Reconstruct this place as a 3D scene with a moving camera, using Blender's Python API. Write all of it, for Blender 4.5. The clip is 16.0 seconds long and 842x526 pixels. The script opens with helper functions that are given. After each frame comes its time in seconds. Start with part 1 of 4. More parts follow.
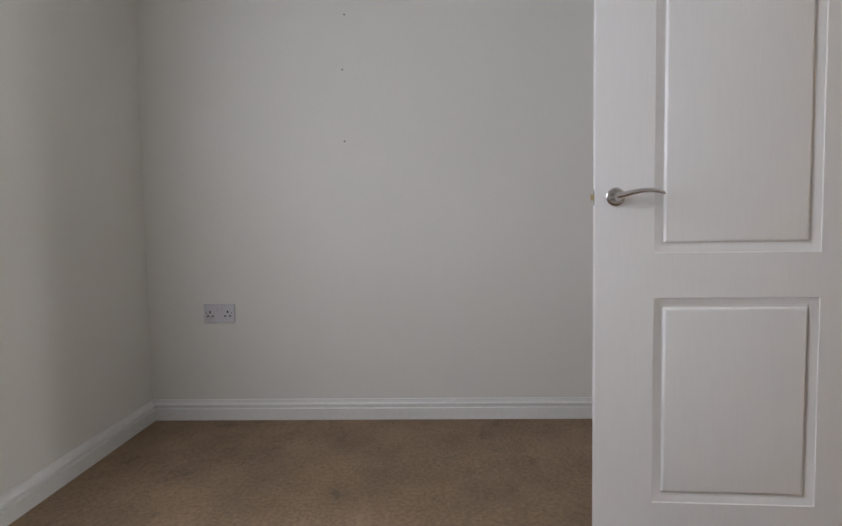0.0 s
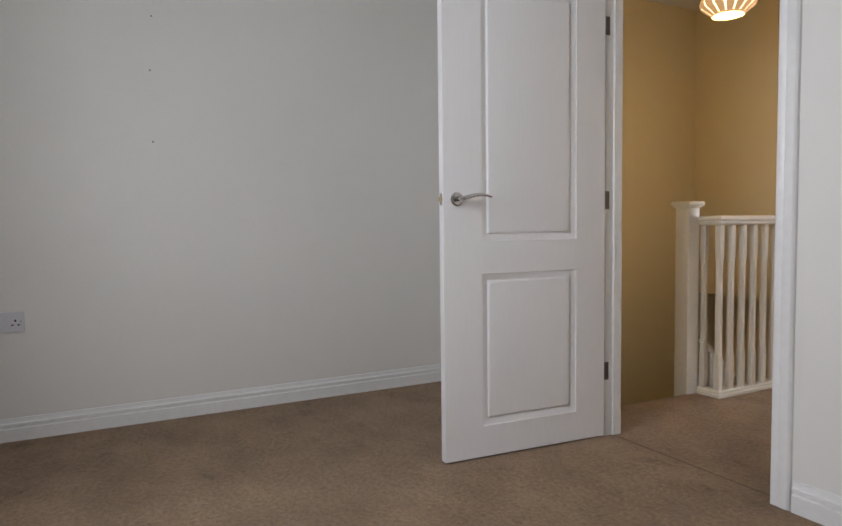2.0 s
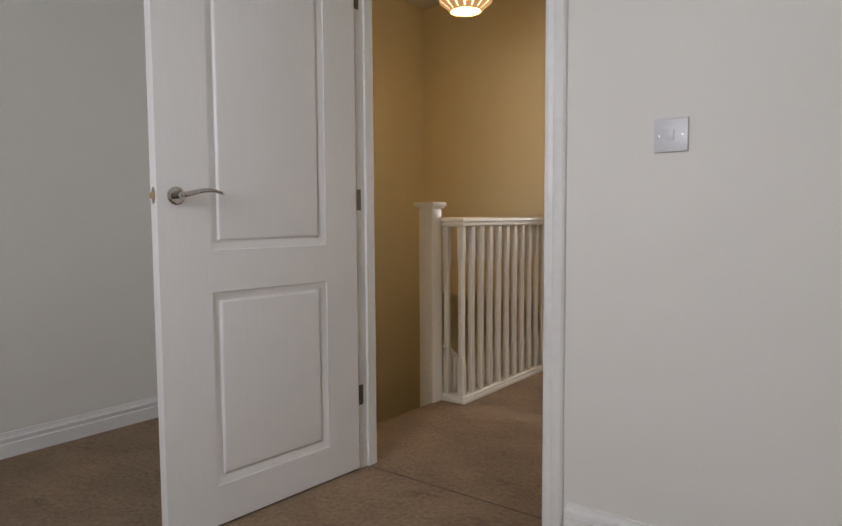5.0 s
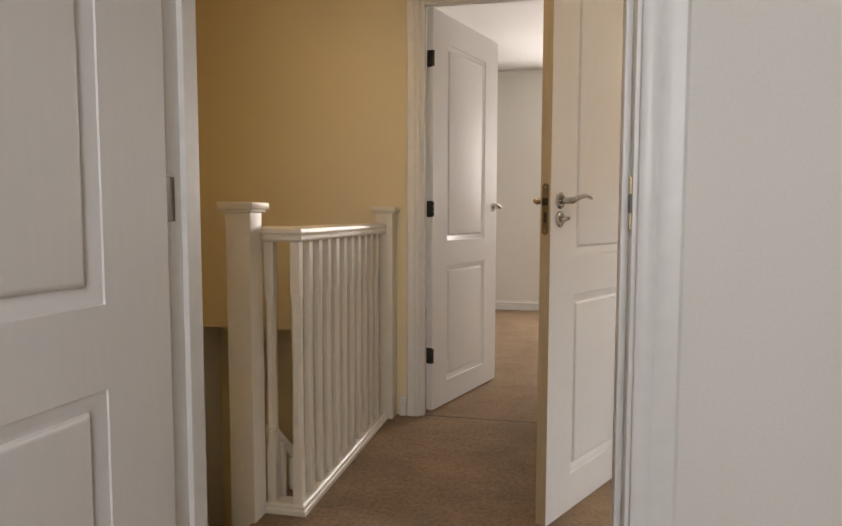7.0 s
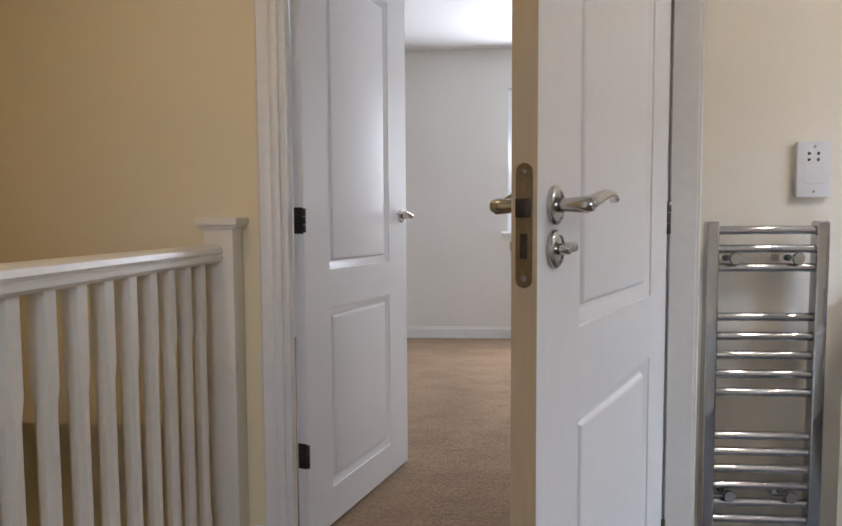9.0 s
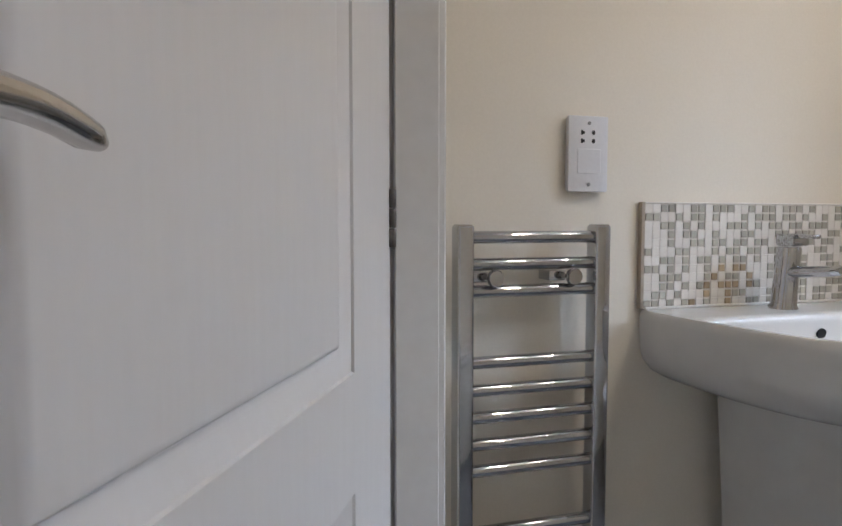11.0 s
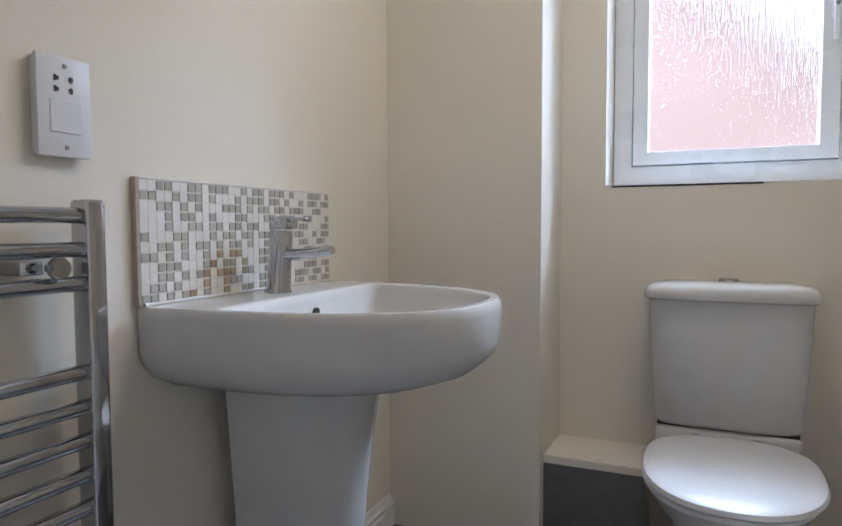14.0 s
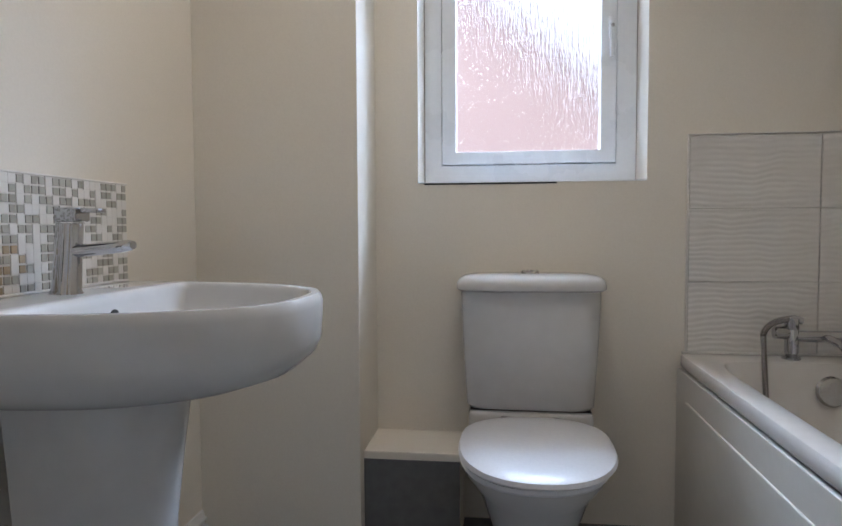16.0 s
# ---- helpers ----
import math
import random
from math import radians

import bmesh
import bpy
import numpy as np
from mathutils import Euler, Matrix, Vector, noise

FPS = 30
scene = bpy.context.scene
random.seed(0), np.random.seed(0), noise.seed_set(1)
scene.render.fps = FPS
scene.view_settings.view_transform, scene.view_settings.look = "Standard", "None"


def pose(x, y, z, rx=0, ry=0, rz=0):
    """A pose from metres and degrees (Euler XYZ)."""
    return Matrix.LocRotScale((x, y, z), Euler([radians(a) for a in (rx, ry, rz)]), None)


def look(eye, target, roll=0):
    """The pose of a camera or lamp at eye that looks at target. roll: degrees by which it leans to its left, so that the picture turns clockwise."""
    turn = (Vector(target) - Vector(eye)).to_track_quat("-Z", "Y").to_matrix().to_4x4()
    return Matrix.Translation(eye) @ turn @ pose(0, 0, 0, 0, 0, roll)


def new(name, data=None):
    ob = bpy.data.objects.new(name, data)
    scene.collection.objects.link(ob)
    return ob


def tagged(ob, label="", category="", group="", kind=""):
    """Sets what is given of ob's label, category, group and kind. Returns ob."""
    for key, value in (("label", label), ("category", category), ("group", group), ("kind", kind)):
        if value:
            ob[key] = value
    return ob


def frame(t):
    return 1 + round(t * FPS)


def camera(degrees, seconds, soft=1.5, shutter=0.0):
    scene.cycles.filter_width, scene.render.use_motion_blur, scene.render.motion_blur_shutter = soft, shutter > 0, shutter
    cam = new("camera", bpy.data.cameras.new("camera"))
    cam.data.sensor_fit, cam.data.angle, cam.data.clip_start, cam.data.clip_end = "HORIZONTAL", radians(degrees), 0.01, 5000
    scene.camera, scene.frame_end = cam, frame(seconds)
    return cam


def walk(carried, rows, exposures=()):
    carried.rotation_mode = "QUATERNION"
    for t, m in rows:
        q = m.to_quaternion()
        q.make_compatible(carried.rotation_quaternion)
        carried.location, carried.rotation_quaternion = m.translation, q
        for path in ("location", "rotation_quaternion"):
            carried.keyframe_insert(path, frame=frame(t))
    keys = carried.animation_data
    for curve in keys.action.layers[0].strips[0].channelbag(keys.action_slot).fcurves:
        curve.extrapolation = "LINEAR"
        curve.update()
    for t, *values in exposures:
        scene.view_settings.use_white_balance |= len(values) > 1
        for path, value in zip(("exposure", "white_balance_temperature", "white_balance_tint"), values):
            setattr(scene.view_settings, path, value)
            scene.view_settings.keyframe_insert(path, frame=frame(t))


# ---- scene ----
cam = camera(66.55, 16.0, soft=1.6)
PATH = [
    (0, (1.79, -1.195, 0.966), (-0.204, -1.266, 0.823), -0.9),
    (0.5, (1.767, -1.439, 0.972), (-0.214, -1.202, 0.835), -0.6),
    (1, (1.828, -1.695, 0.954), (-0.089, -1.138, 0.836), -0.5),
    (1.5, (1.946, -1.852, 0.948), (0.099, -1.094, 0.826), -0.6),
    (2, (2.039, -1.959, 0.916), (0.271, -1.03, 0.8), -0.7),
    (2.5, (2.056, -1.983, 0.922), (0.373, -0.911, 0.784), -0.6),
    (3, (2.059, -1.989, 0.931), (0.458, -0.799, 0.785), -0.5),
    (3.5, (2.063, -1.987, 0.936), (0.55, -0.687, 0.793), -0.4),
    (3.7, (2.058, -1.979, 0.933), (0.566, -0.654, 0.795), -0.3),
    (5.8, (1.129, -1.546, 0.969), (0.25, 0.244, 0.815), 0.0),
    (6, (1.003, -1.5, 0.973), (0.228, 0.338, 0.821), 0.1),
    (6.4, (0.809, -1.346, 0.971), (0.252, 0.569, 0.829), -0.2),
    (6.5, (0.775, -1.281, 0.965), (0.247, 0.642, 0.815), 0.2),
    (7, (0.646, -0.981, 0.988), (0.228, 0.969, 0.838), 0.1),
    (7.5, (0.548, -0.697, 0.994), (0.207, 1.269, 0.848), 0.1),
    (8, (0.497, -0.395, 0.993), (0.236, 1.582, 0.849), 0.1),
    (8.2, (0.496, -0.262, 1.001), (0.263, 1.72, 0.861), 0.0),
    (10.3, (0.713, 0.741, 1.016), (0.827, 2.734, 0.897), -0.6),
    (10.5, (0.745, 0.806, 1.016), (0.942, 2.793, 0.903), -0.6),
    (11, (0.79, 0.897, 1.012), (1.357, 2.811, 0.883), 0.0),
    (11.5, (0.834, 0.943, 0.997), (1.716, 2.733, 0.866), 0.2),
    (11.7, (0.843, 0.98, 0.99), (1.841, 2.708, 0.857), 0.0),
    (12, (0.898, 0.981, 0.999), (1.97, 2.662, 0.837), 1.0),
    (12.5, (0.862, 1.049, 0.984), (2.183, 2.544, 0.849), 0.5),
    (13, (0.822, 1.083, 0.982), (2.368, 2.346, 0.86), 0.2),
    (13.5, (0.807, 1.131, 0.977), (2.522, 2.153, 0.853), 0.1),
    (14, (0.805, 1.153, 0.963), (2.625, 1.976, 0.851), -0.2),
    (14.5, (0.817, 1.166, 0.963), (2.703, 1.821, 0.85), -0.2),
    (15, (0.817, 1.168, 0.945), (2.75, 1.671, 0.844), -0.3),
    (15.5, (0.816, 1.178, 0.942), (2.777, 1.556, 0.839), -0.3),
    (16, (0.824, 1.18, 0.942), (2.804, 1.44, 0.837), -0.3),
]
walk(cam, [(t, look(eye, target, roll)) for t, eye, target, roll in PATH], exposures=[(0.0, 0.09, 6650, 15), (3.7, 0.08, 6650, 15), (5.8, -0.22, 7300, 16), (6.5, -0.19, 7500, 16), (7.5, -0.12, 7100, 16), (8.2, 0.0, 6100, 15), (10.3, -0.30, 5850, 14), (12.0, -0.42, 5700, 13), (13.5, -0.38, 5550, 13), (16.0, -0.54, 5500, 13)])

# ---- world and lights ----
world = bpy.data.worlds.new("sky")
scene.world = world
world.use_nodes = True
wn = world.node_tree
sky = wn.nodes.new("ShaderNodeTexSky")
sky.sky_type, sky.sun_disc = "NISHITA", False
sky.sun_elevation, sky.sun_rotation = radians(36), radians(270)
sky.dust_density = 6.0
cloud = wn.nodes.new("ShaderNodeMixRGB")  # thin even cloud over the clear sky
cloud.inputs[0].default_value = 0.6
cloud.inputs[2].default_value = (28.0, 28.5, 29.4, 1)
wn.links.new(sky.outputs[0], cloud.inputs[1])
wn.links.new(cloud.outputs[0], wn.nodes["Background"].inputs[0])
wn.nodes["Background"].inputs[1].default_value = 0.15


def lamp(name, kind, energy, color, m, size=0.1, size_y=None):
    d = bpy.data.lights.new(name, kind)
    d.energy, d.color = energy, color
    if kind == "AREA":
        d.shape, d.size, d.size_y = "RECTANGLE", size, size_y or size
    elif kind == "POINT":
        d.shadow_soft_size = size
    elif kind == "SUN":
        d.angle = size
    ob = new(name, d)
    ob.matrix_world = m
    return ob


lamp("overcast_sun", "SUN", 5.0, (1.0, 0.97, 0.92), look((-8, 0.5, 8), (3, 0.5, 0)), radians(4))
# daylight in the three window openings
lamp("bedroom_daylight", "AREA", 31, (0.81, 0.89, 1.0), look((0.88, -2.66, 1.55), (0.62, 0.5, 1.15)), 1.2, 1.15)
lamp("back_bedroom_daylight", "AREA", 86, (0.93, 0.96, 1.0), look((1.45, 5.72, 1.52), (1.2, 3.0, 1.0)), 1.1, 1.15)
lamp("bathroom_daylight", "AREA", 350, (0.74, 0.87, 1.0), look((4.5, 0.95, 2.95), (1.6, 1.3, 1.2)), 2.4, 0.8)
# the bulb in the landing's pendant
lamp("pendant_bulb_light", "POINT", 8.4, (1.0, 0.72, 0.37), pose(-0.17, 0.98, 1.955), 0.05)
# the three lit heads of the bathroom's ceiling spotlight
SPOT_HEADS = ((2.02, 1.26), (2.28, 1.21), (2.15, 0.81))
SPOT_AIMS = ((1.25, 1.95, 0.9), (2.65, 1.60, 0.5), (1.45, 1.10, 0.3))
for (hx, hy), aim in zip(SPOT_HEADS, SPOT_AIMS):
    spot = lamp("bathroom_spot_light", "SPOT", 16.5, (1.0, 0.84, 0.65), look((hx, hy, 2.285), aim))
    spot.data.spot_size, spot.data.spot_blend, spot.data.shadow_soft_size = radians(165), 1.0, 0.025


# ---- materials ----


def nodes_of(name):
    m = bpy.data.materials.new(name)
    m.use_nodes = True
    return m, m.node_tree.nodes, m.node_tree.links, m.node_tree.nodes["Principled BSDF"]


def surface(name, low, high, rough=0.5, metal=0.0, big=1.5, fine=60.0, bump=0.1, dist=0.002, rough_var=0.08, spread=(0.35, 0.65), stretch=(1, 1, 1), per_object=0.0, per_island=0.0):
    """A base colour between two tones at a large and a fine scale, with fine relief."""
    m, n, l, p = nodes_of(name)
    tc = n.new("ShaderNodeTexCoord")
    mp = n.new("ShaderNodeMapping")
    mp.inputs["Scale"].default_value = stretch
    geo = n.new("ShaderNodeNewGeometry")
    l.new(geo.outputs["Position"], mp.inputs[0])
    a, b = n.new("ShaderNodeTexNoise"), n.new("ShaderNodeTexNoise")
    a.inputs["Scale"].default_value, b.inputs["Scale"].default_value = big, fine
    a.inputs["Detail"].default_value, b.inputs["Detail"].default_value = 5, 4
    l.new(mp.outputs[0], a.inputs["Vector"])
    l.new(mp.outputs[0], b.inputs["Vector"])
    mix = n.new("ShaderNodeMath")
    mix.operation = "MULTIPLY_ADD"
    l.new(b.outputs[0], mix.inputs[0])
    mix.inputs[1].default_value = 0.45
    half = n.new("ShaderNodeMath")
    half.operation = "MULTIPLY"
    half.inputs[1].default_value = 0.55
    l.new(a.outputs[0], half.inputs[0])
    l.new(half.outputs[0], mix.inputs[2])
    last = mix.outputs[0]
    if per_object or per_island:
        add = n.new("ShaderNodeMath")
        add.operation = "MULTIPLY_ADD"
        if per_object:
            info = n.new("ShaderNodeObjectInfo")
            l.new(info.outputs["Random"], add.inputs[0])
        else:
            l.new(geo.outputs["Random Per Island"], add.inputs[0])
        add.inputs[1].default_value = per_object or per_island
        l.new(last, add.inputs[2])
        last = add.outputs[0]
    ramp = n.new("ShaderNodeValToRGB")
    ramp.color_ramp.elements[0].position, ramp.color_ramp.elements[1].position = spread
    ramp.color_ramp.elements[0].color = (*low, 1)
    ramp.color_ramp.elements[1].color = (*high, 1)
    l.new(last, ramp.inputs[0])
    l.new(ramp.outputs[0], p.inputs["Base Color"])
    rr = n.new("ShaderNodeMapRange")
    rr.inputs["To Min"].default_value = max(0.02, rough - rough_var)
    rr.inputs["To Max"].default_value = min(1.0, rough + rough_var)
    l.new(a.outputs[0], rr.inputs[0])
    l.new(rr.outputs[0], p.inputs["Roughness"])
    p.inputs["Metallic"].default_value = metal
    if bump:
        bp = n.new("ShaderNodeBump")
        bp.inputs["Strength"].default_value, bp.inputs["Distance"].default_value = bump, dist
        l.new(b.outputs[0], bp.inputs["Height"])
        l.new(bp.outputs[0], p.inputs["Normal"])
    return m


def carpet():
    """Cut pile: fibre grain, tufted mottling, trodden patches and a few dark scuffs."""
    m, n, l, p = nodes_of("brown_beige_cut_pile_carpet")
    geo = n.new("ShaderNodeNewGeometry")

    def noise(scale, detail, rough=0.5, stretch=None):
        t = n.new("ShaderNodeTexNoise")
        t.inputs["Scale"].default_value, t.inputs["Detail"].default_value, t.inputs["Roughness"].default_value = scale, detail, rough
        if stretch:
            mp = n.new("ShaderNodeMapping")
            mp.inputs["Scale"].default_value = stretch
            l.new(geo.outputs["Position"], mp.inputs[0])
            l.new(mp.outputs[0], t.inputs["Vector"])
        else:
            l.new(geo.outputs["Position"], t.inputs["Vector"])
        return t.outputs[0]

    def ramp(src, a, b, lo, hi):
        r = n.new("ShaderNodeMapRange")
        for key, v in (("From Min", a), ("From Max", b), ("To Min", lo), ("To Max", hi)):
            r.inputs[key].default_value = v
        l.new(src, r.inputs[0])
        return r.outputs[0]

    def math_node(op, a, b):
        q = n.new("ShaderNodeMath")
        q.operation = op
        l.new(a, q.inputs[0])
        l.new(b, q.inputs[1])
        return q.outputs[0]
    fibre, tuft, patch = noise(330, 3, 0.7), noise(60, 5, 0.72), noise(3.2, 5, 0.62, (1.0, 1.25, 1.0))
    scuff = noise(5.5, 6, 0.72, (0.85, 1.2, 1.0))
    tone = math_node("MULTIPLY", ramp(fibre, 0.3, 0.7, 0.72, 1.22), ramp(tuft, 0.30, 0.70, 0.62, 1.34))
    tone = math_node("MULTIPLY", tone, ramp(patch, 0.34, 0.66, 0.80, 1.14))
    tone = math_node("MULTIPLY", tone, ramp(scuff, 0.57, 0.70, 1.0, 0.66))
    mix = n.new("ShaderNodeMix")
    mix.data_type, mix.blend_type = "RGBA", "MULTIPLY"
    mix.inputs["Factor"].default_value = 1.0
    hue = n.new("ShaderNodeValToRGB")
    hue.color_ramp.elements[0].color = (0.285, 0.177, 0.092, 1)
    hue.color_ramp.elements[1].color = (0.305, 0.203, 0.118, 1)
    l.new(patch, hue.inputs[0])
    l.new(hue.outputs[0], mix.inputs[6])
    l.new(tone, mix.inputs[7])
    l.new(mix.outputs[2], p.inputs["Base Color"])
    p.inputs["Roughness"].default_value = 1.0
    p.inputs["Specular IOR Level"].default_value = 0.1
    p.inputs["Sheen Weight"].default_value = 0.15
    bp = n.new("ShaderNodeBump")
    bp.inputs["Strength"].default_value, bp.inputs["Distance"].default_value = 0.9, 0.006
    l.new(math_node("ADD", fibre, tuft), bp.inputs["Height"])
    l.new(bp.outputs[0], p.inputs["Normal"])
    return m


M_WALL = surface("matt_white_wall_paint", (0.70, 0.68, 0.635), (0.76, 0.74, 0.70), 0.85, big=0.9, fine=220, bump=0.12, dist=0.0008)
M_LAND = surface("magnolia_wall_paint", (0.74, 0.64, 0.43), (0.80, 0.695, 0.48), 0.85, big=0.9, fine=220, bump=0.12, dist=0.0008)
M_BATHWALL = surface("soft_white_bathroom_paint", (0.745, 0.695, 0.60), (0.795, 0.745, 0.65), 0.7, big=1.1, fine=180, bump=0.1, dist=0.0008)
M_CEIL = surface("white_ceiling_paint", (0.78, 0.78, 0.77), (0.83, 0.83, 0.82), 0.9, big=1.0, fine=150, bump=0.1, dist=0.001)
M_GLOSS = surface("white_satin_wood_paint", (0.72, 0.71, 0.69), (0.78, 0.775, 0.755), 0.38, big=2.0, fine=40, bump=0.12, dist=0.0008)
M_BANISTER = surface("ivory_gloss_banister_paint", (0.725, 0.68, 0.585), (0.785, 0.74, 0.65), 0.36, big=3.0, fine=45, bump=0.12, dist=0.0008)
M_DOOR = surface("white_moulded_door_paint", (0.735, 0.722, 0.71), (0.765, 0.755, 0.745), 0.40, big=1.2, fine=110, bump=0.06, dist=0.0005, stretch=(1, 1, 0.10))
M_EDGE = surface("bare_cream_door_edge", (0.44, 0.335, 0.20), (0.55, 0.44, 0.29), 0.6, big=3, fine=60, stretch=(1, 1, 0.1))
M_CARPET = carpet()
M_VINYL = surface("grey_vinyl_floor", (0.10, 0.10, 0.105), (0.15, 0.148, 0.146), 0.35, big=3, fine=30, bump=0.05)
M_CHROME = surface("polished_chrome", (0.48, 0.485, 0.50), (0.53, 0.535, 0.55), 0.07, 1.0, big=4, fine=90, bump=0.0, rough_var=0.02)
M_CHROME_DARK = surface("polished_nickel_chrome", (0.50, 0.48, 0.46), (0.60, 0.58, 0.56), 0.13, 1.0, big=6, fine=90, bump=0.01, rough_var=0.05)
M_BRASS = surface("satin_brass_plate", (0.50, 0.40, 0.22), (0.62, 0.50, 0.30), 0.32, 1.0, big=9, fine=140, bump=0.05)
M_LOCKPLATE = surface("tarnished_lock_plate", (0.20, 0.15, 0.09), (0.32, 0.25, 0.16), 0.38, 0.9, big=14, fine=160, bump=0.08)
M_HINGE = surface("dark_bronze_hinge", (0.045, 0.04, 0.036), (0.10, 0.09, 0.08), 0.4, 0.9, big=9, fine=140, bump=0.08)
M_STEELHINGE = surface("dull_steel_hinge", (0.13, 0.12, 0.11), (0.22, 0.21, 0.20), 0.38, 1.0, big=9, fine=140, bump=0.08)
M_PLATE = surface("greyed_white_plastic", (0.57, 0.56, 0.59), (0.63, 0.62, 0.645), 0.32, big=6, fine=120, bump=0.02)
M_DARK = surface("black_void_plastic", (0.01, 0.01, 0.01), (0.02, 0.02, 0.02), 0.6, bump=0.0)
M_PLASTIC = surface("white_moulded_plastic", (0.66, 0.66, 0.68), (0.72, 0.72, 0.735), 0.32, big=6, fine=120, bump=0.02)
M_UPVC = surface("white_upvc", (0.84, 0.86, 0.885), (0.88, 0.90, 0.92), 0.28, big=3, fine=80, bump=0.03)
M_CERAMIC = surface("white_glazed_ceramic", (0.56, 0.55, 0.535), (0.61, 0.60, 0.585), 0.04, big=2, fine=20, bump=0.0, rough_var=0.02)
M_ACRYLIC = surface("white_bath_acrylic", (0.64, 0.615, 0.575), (0.69, 0.665, 0.63), 0.16, big=2, fine=25, bump=0.01)
M_PANEL = surface("cream_bath_panel", (0.64, 0.61, 0.545), (0.68, 0.65, 0.59), 0.45, big=2, fine=40, bump=0.02)
M_STONE_TILE = surface("pale_marble_mosaic", (0.72, 0.69, 0.64), (0.79, 0.765, 0.72), 0.35, big=9, fine=120, bump=0.05, per_object=0.25, spread=(0.35, 0.85))
M_STONE_TILE_J = surface("pale_marble_mosaic_rest", (0.72, 0.69, 0.64), (0.79, 0.765, 0.72), 0.35, big=9, fine=120, bump=0.05, per_island=0.25, spread=(0.35, 0.85))
M_GLASS_TILE = surface("grey_green_glass_mosaic", (0.33, 0.315, 0.27), (0.50, 0.48, 0.42), 0.10, big=14, fine=60, bump=0.05, per_object=0.4, spread=(0.3, 0.95))
M_GLASS_TILE_J = surface("grey_green_glass_mosaic_rest", (0.33, 0.315, 0.27), (0.50, 0.48, 0.42), 0.10, big=14, fine=60, bump=0.05, per_island=0.4, spread=(0.3, 0.95))
M_GROUT = surface("off_white_grout", (0.70, 0.67, 0.615), (0.76, 0.73, 0.685), 0.9, big=8, fine=200, bump=0.2)
M_STAIN = surface("brown_tinted_glass_mosaic", (0.31, 0.235, 0.15), (0.47, 0.38, 0.26), 0.12, big=30, fine=200, bump=0.05, per_object=0.4, spread=(0.3, 0.95))
M_TRIM = surface("brushed_beige_tile_trim", (0.40, 0.34, 0.27), (0.52, 0.46, 0.38), 0.35, 0.6, big=6, fine=90, bump=0.04)
M_WICKER = surface("tan_ribbed_lampshade", (0.38, 0.24, 0.11), (0.50, 0.34, 0.17), 0.7, big=8, fine=120, bump=0.2)
M_BRICK = surface("red_brick_gable", (0.36, 0.255, 0.235), (0.46, 0.345, 0.32), 0.9, big=2, fine=14, bump=0.4, dist=0.01)
M_ROOF = surface("dark_roof_tile", (0.05, 0.05, 0.055), (0.09, 0.085, 0.085), 0.8, big=2, fine=12, bump=0.4, dist=0.02)
M_GRASS = surface("dull_garden_ground", (0.05, 0.08, 0.03), (0.09, 0.12, 0.05), 1.0, big=0.5, fine=8, bump=0.5, dist=0.02)
M_SCREW = surface("steel_screw", (0.25, 0.25, 0.25), (0.4, 0.4, 0.4), 0.35, 1.0, big=20, fine=200, bump=0.05)


def glow(name, color, strength):
    m, n, l, p = nodes_of(name)
    p.inputs["Base Color"].default_value = (*color, 1)
    p.inputs["Emission Color"].default_value = (*color, 1)
    p.inputs["Emission Strength"].default_value = strength
    return m


wk = M_WICKER.node_tree.nodes["Principled BSDF"]
wk.inputs["Emission Color"].default_value = (1.0, 0.62, 0.27, 1)
wk.inputs["Emission Strength"].default_value = 0.38
M_LINER = glow("lit_shade_liner", (1.0, 0.80, 0.50), 2.4)
M_BULB = glow("lit_bulb", (1.0, 0.90, 0.72), 7.0)


def obscured_glass():
    m, n, l, p = nodes_of("obscured_rain_glass")
    p.inputs["Base Color"].default_value = (0.97, 0.98, 0.98, 1)
    p.inputs["Transmission Weight"].default_value = 1.0
    p.inputs["Roughness"].default_value = 0.09
    p.inputs["IOR"].default_value = 1.45
    geo = n.new("ShaderNodeNewGeometry")
    mp = n.new("ShaderNodeMapping")
    mp.inputs["Scale"].default_value = (60, 190, 14)
    l.new(geo.outputs["Position"], mp.inputs[0])
    a = n.new("ShaderNodeTexNoise")
    a.inputs["Scale"].default_value, a.inputs["Detail"].default_value = 1.0, 3
    l.new(mp.outputs[0], a.inputs["Vector"])
    v = n.new("ShaderNodeTexVoronoi")
    v.inputs["Scale"].default_value = 120
    l.new(geo.outputs["Position"], v.inputs["Vector"])
    drop = n.new("ShaderNodeMapRange")
    drop.inputs["From Min"].default_value, drop.inputs["From Max"].default_value = 0.05, 0.19
    drop.inputs["To Min"].default_value, drop.inputs["To Max"].default_value = 0.40, 0.0
    l.new(v.outputs["Distance"], drop.inputs[0])
    mx = n.new("ShaderNodeMath")
    mx.operation = "ADD"
    l.new(a.outputs[0], mx.inputs[0])
    l.new(drop.outputs[0], mx.inputs[1])
    bp = n.new("ShaderNodeBump")
    bp.inputs["Strength"].default_value, bp.inputs["Distance"].default_value = 0.65, 0.0035
    l.new(mx.outputs[0], bp.inputs["Height"])
    l.new(bp.outputs[0], p.inputs["Normal"])
    return m


M_FROST = obscured_glass()


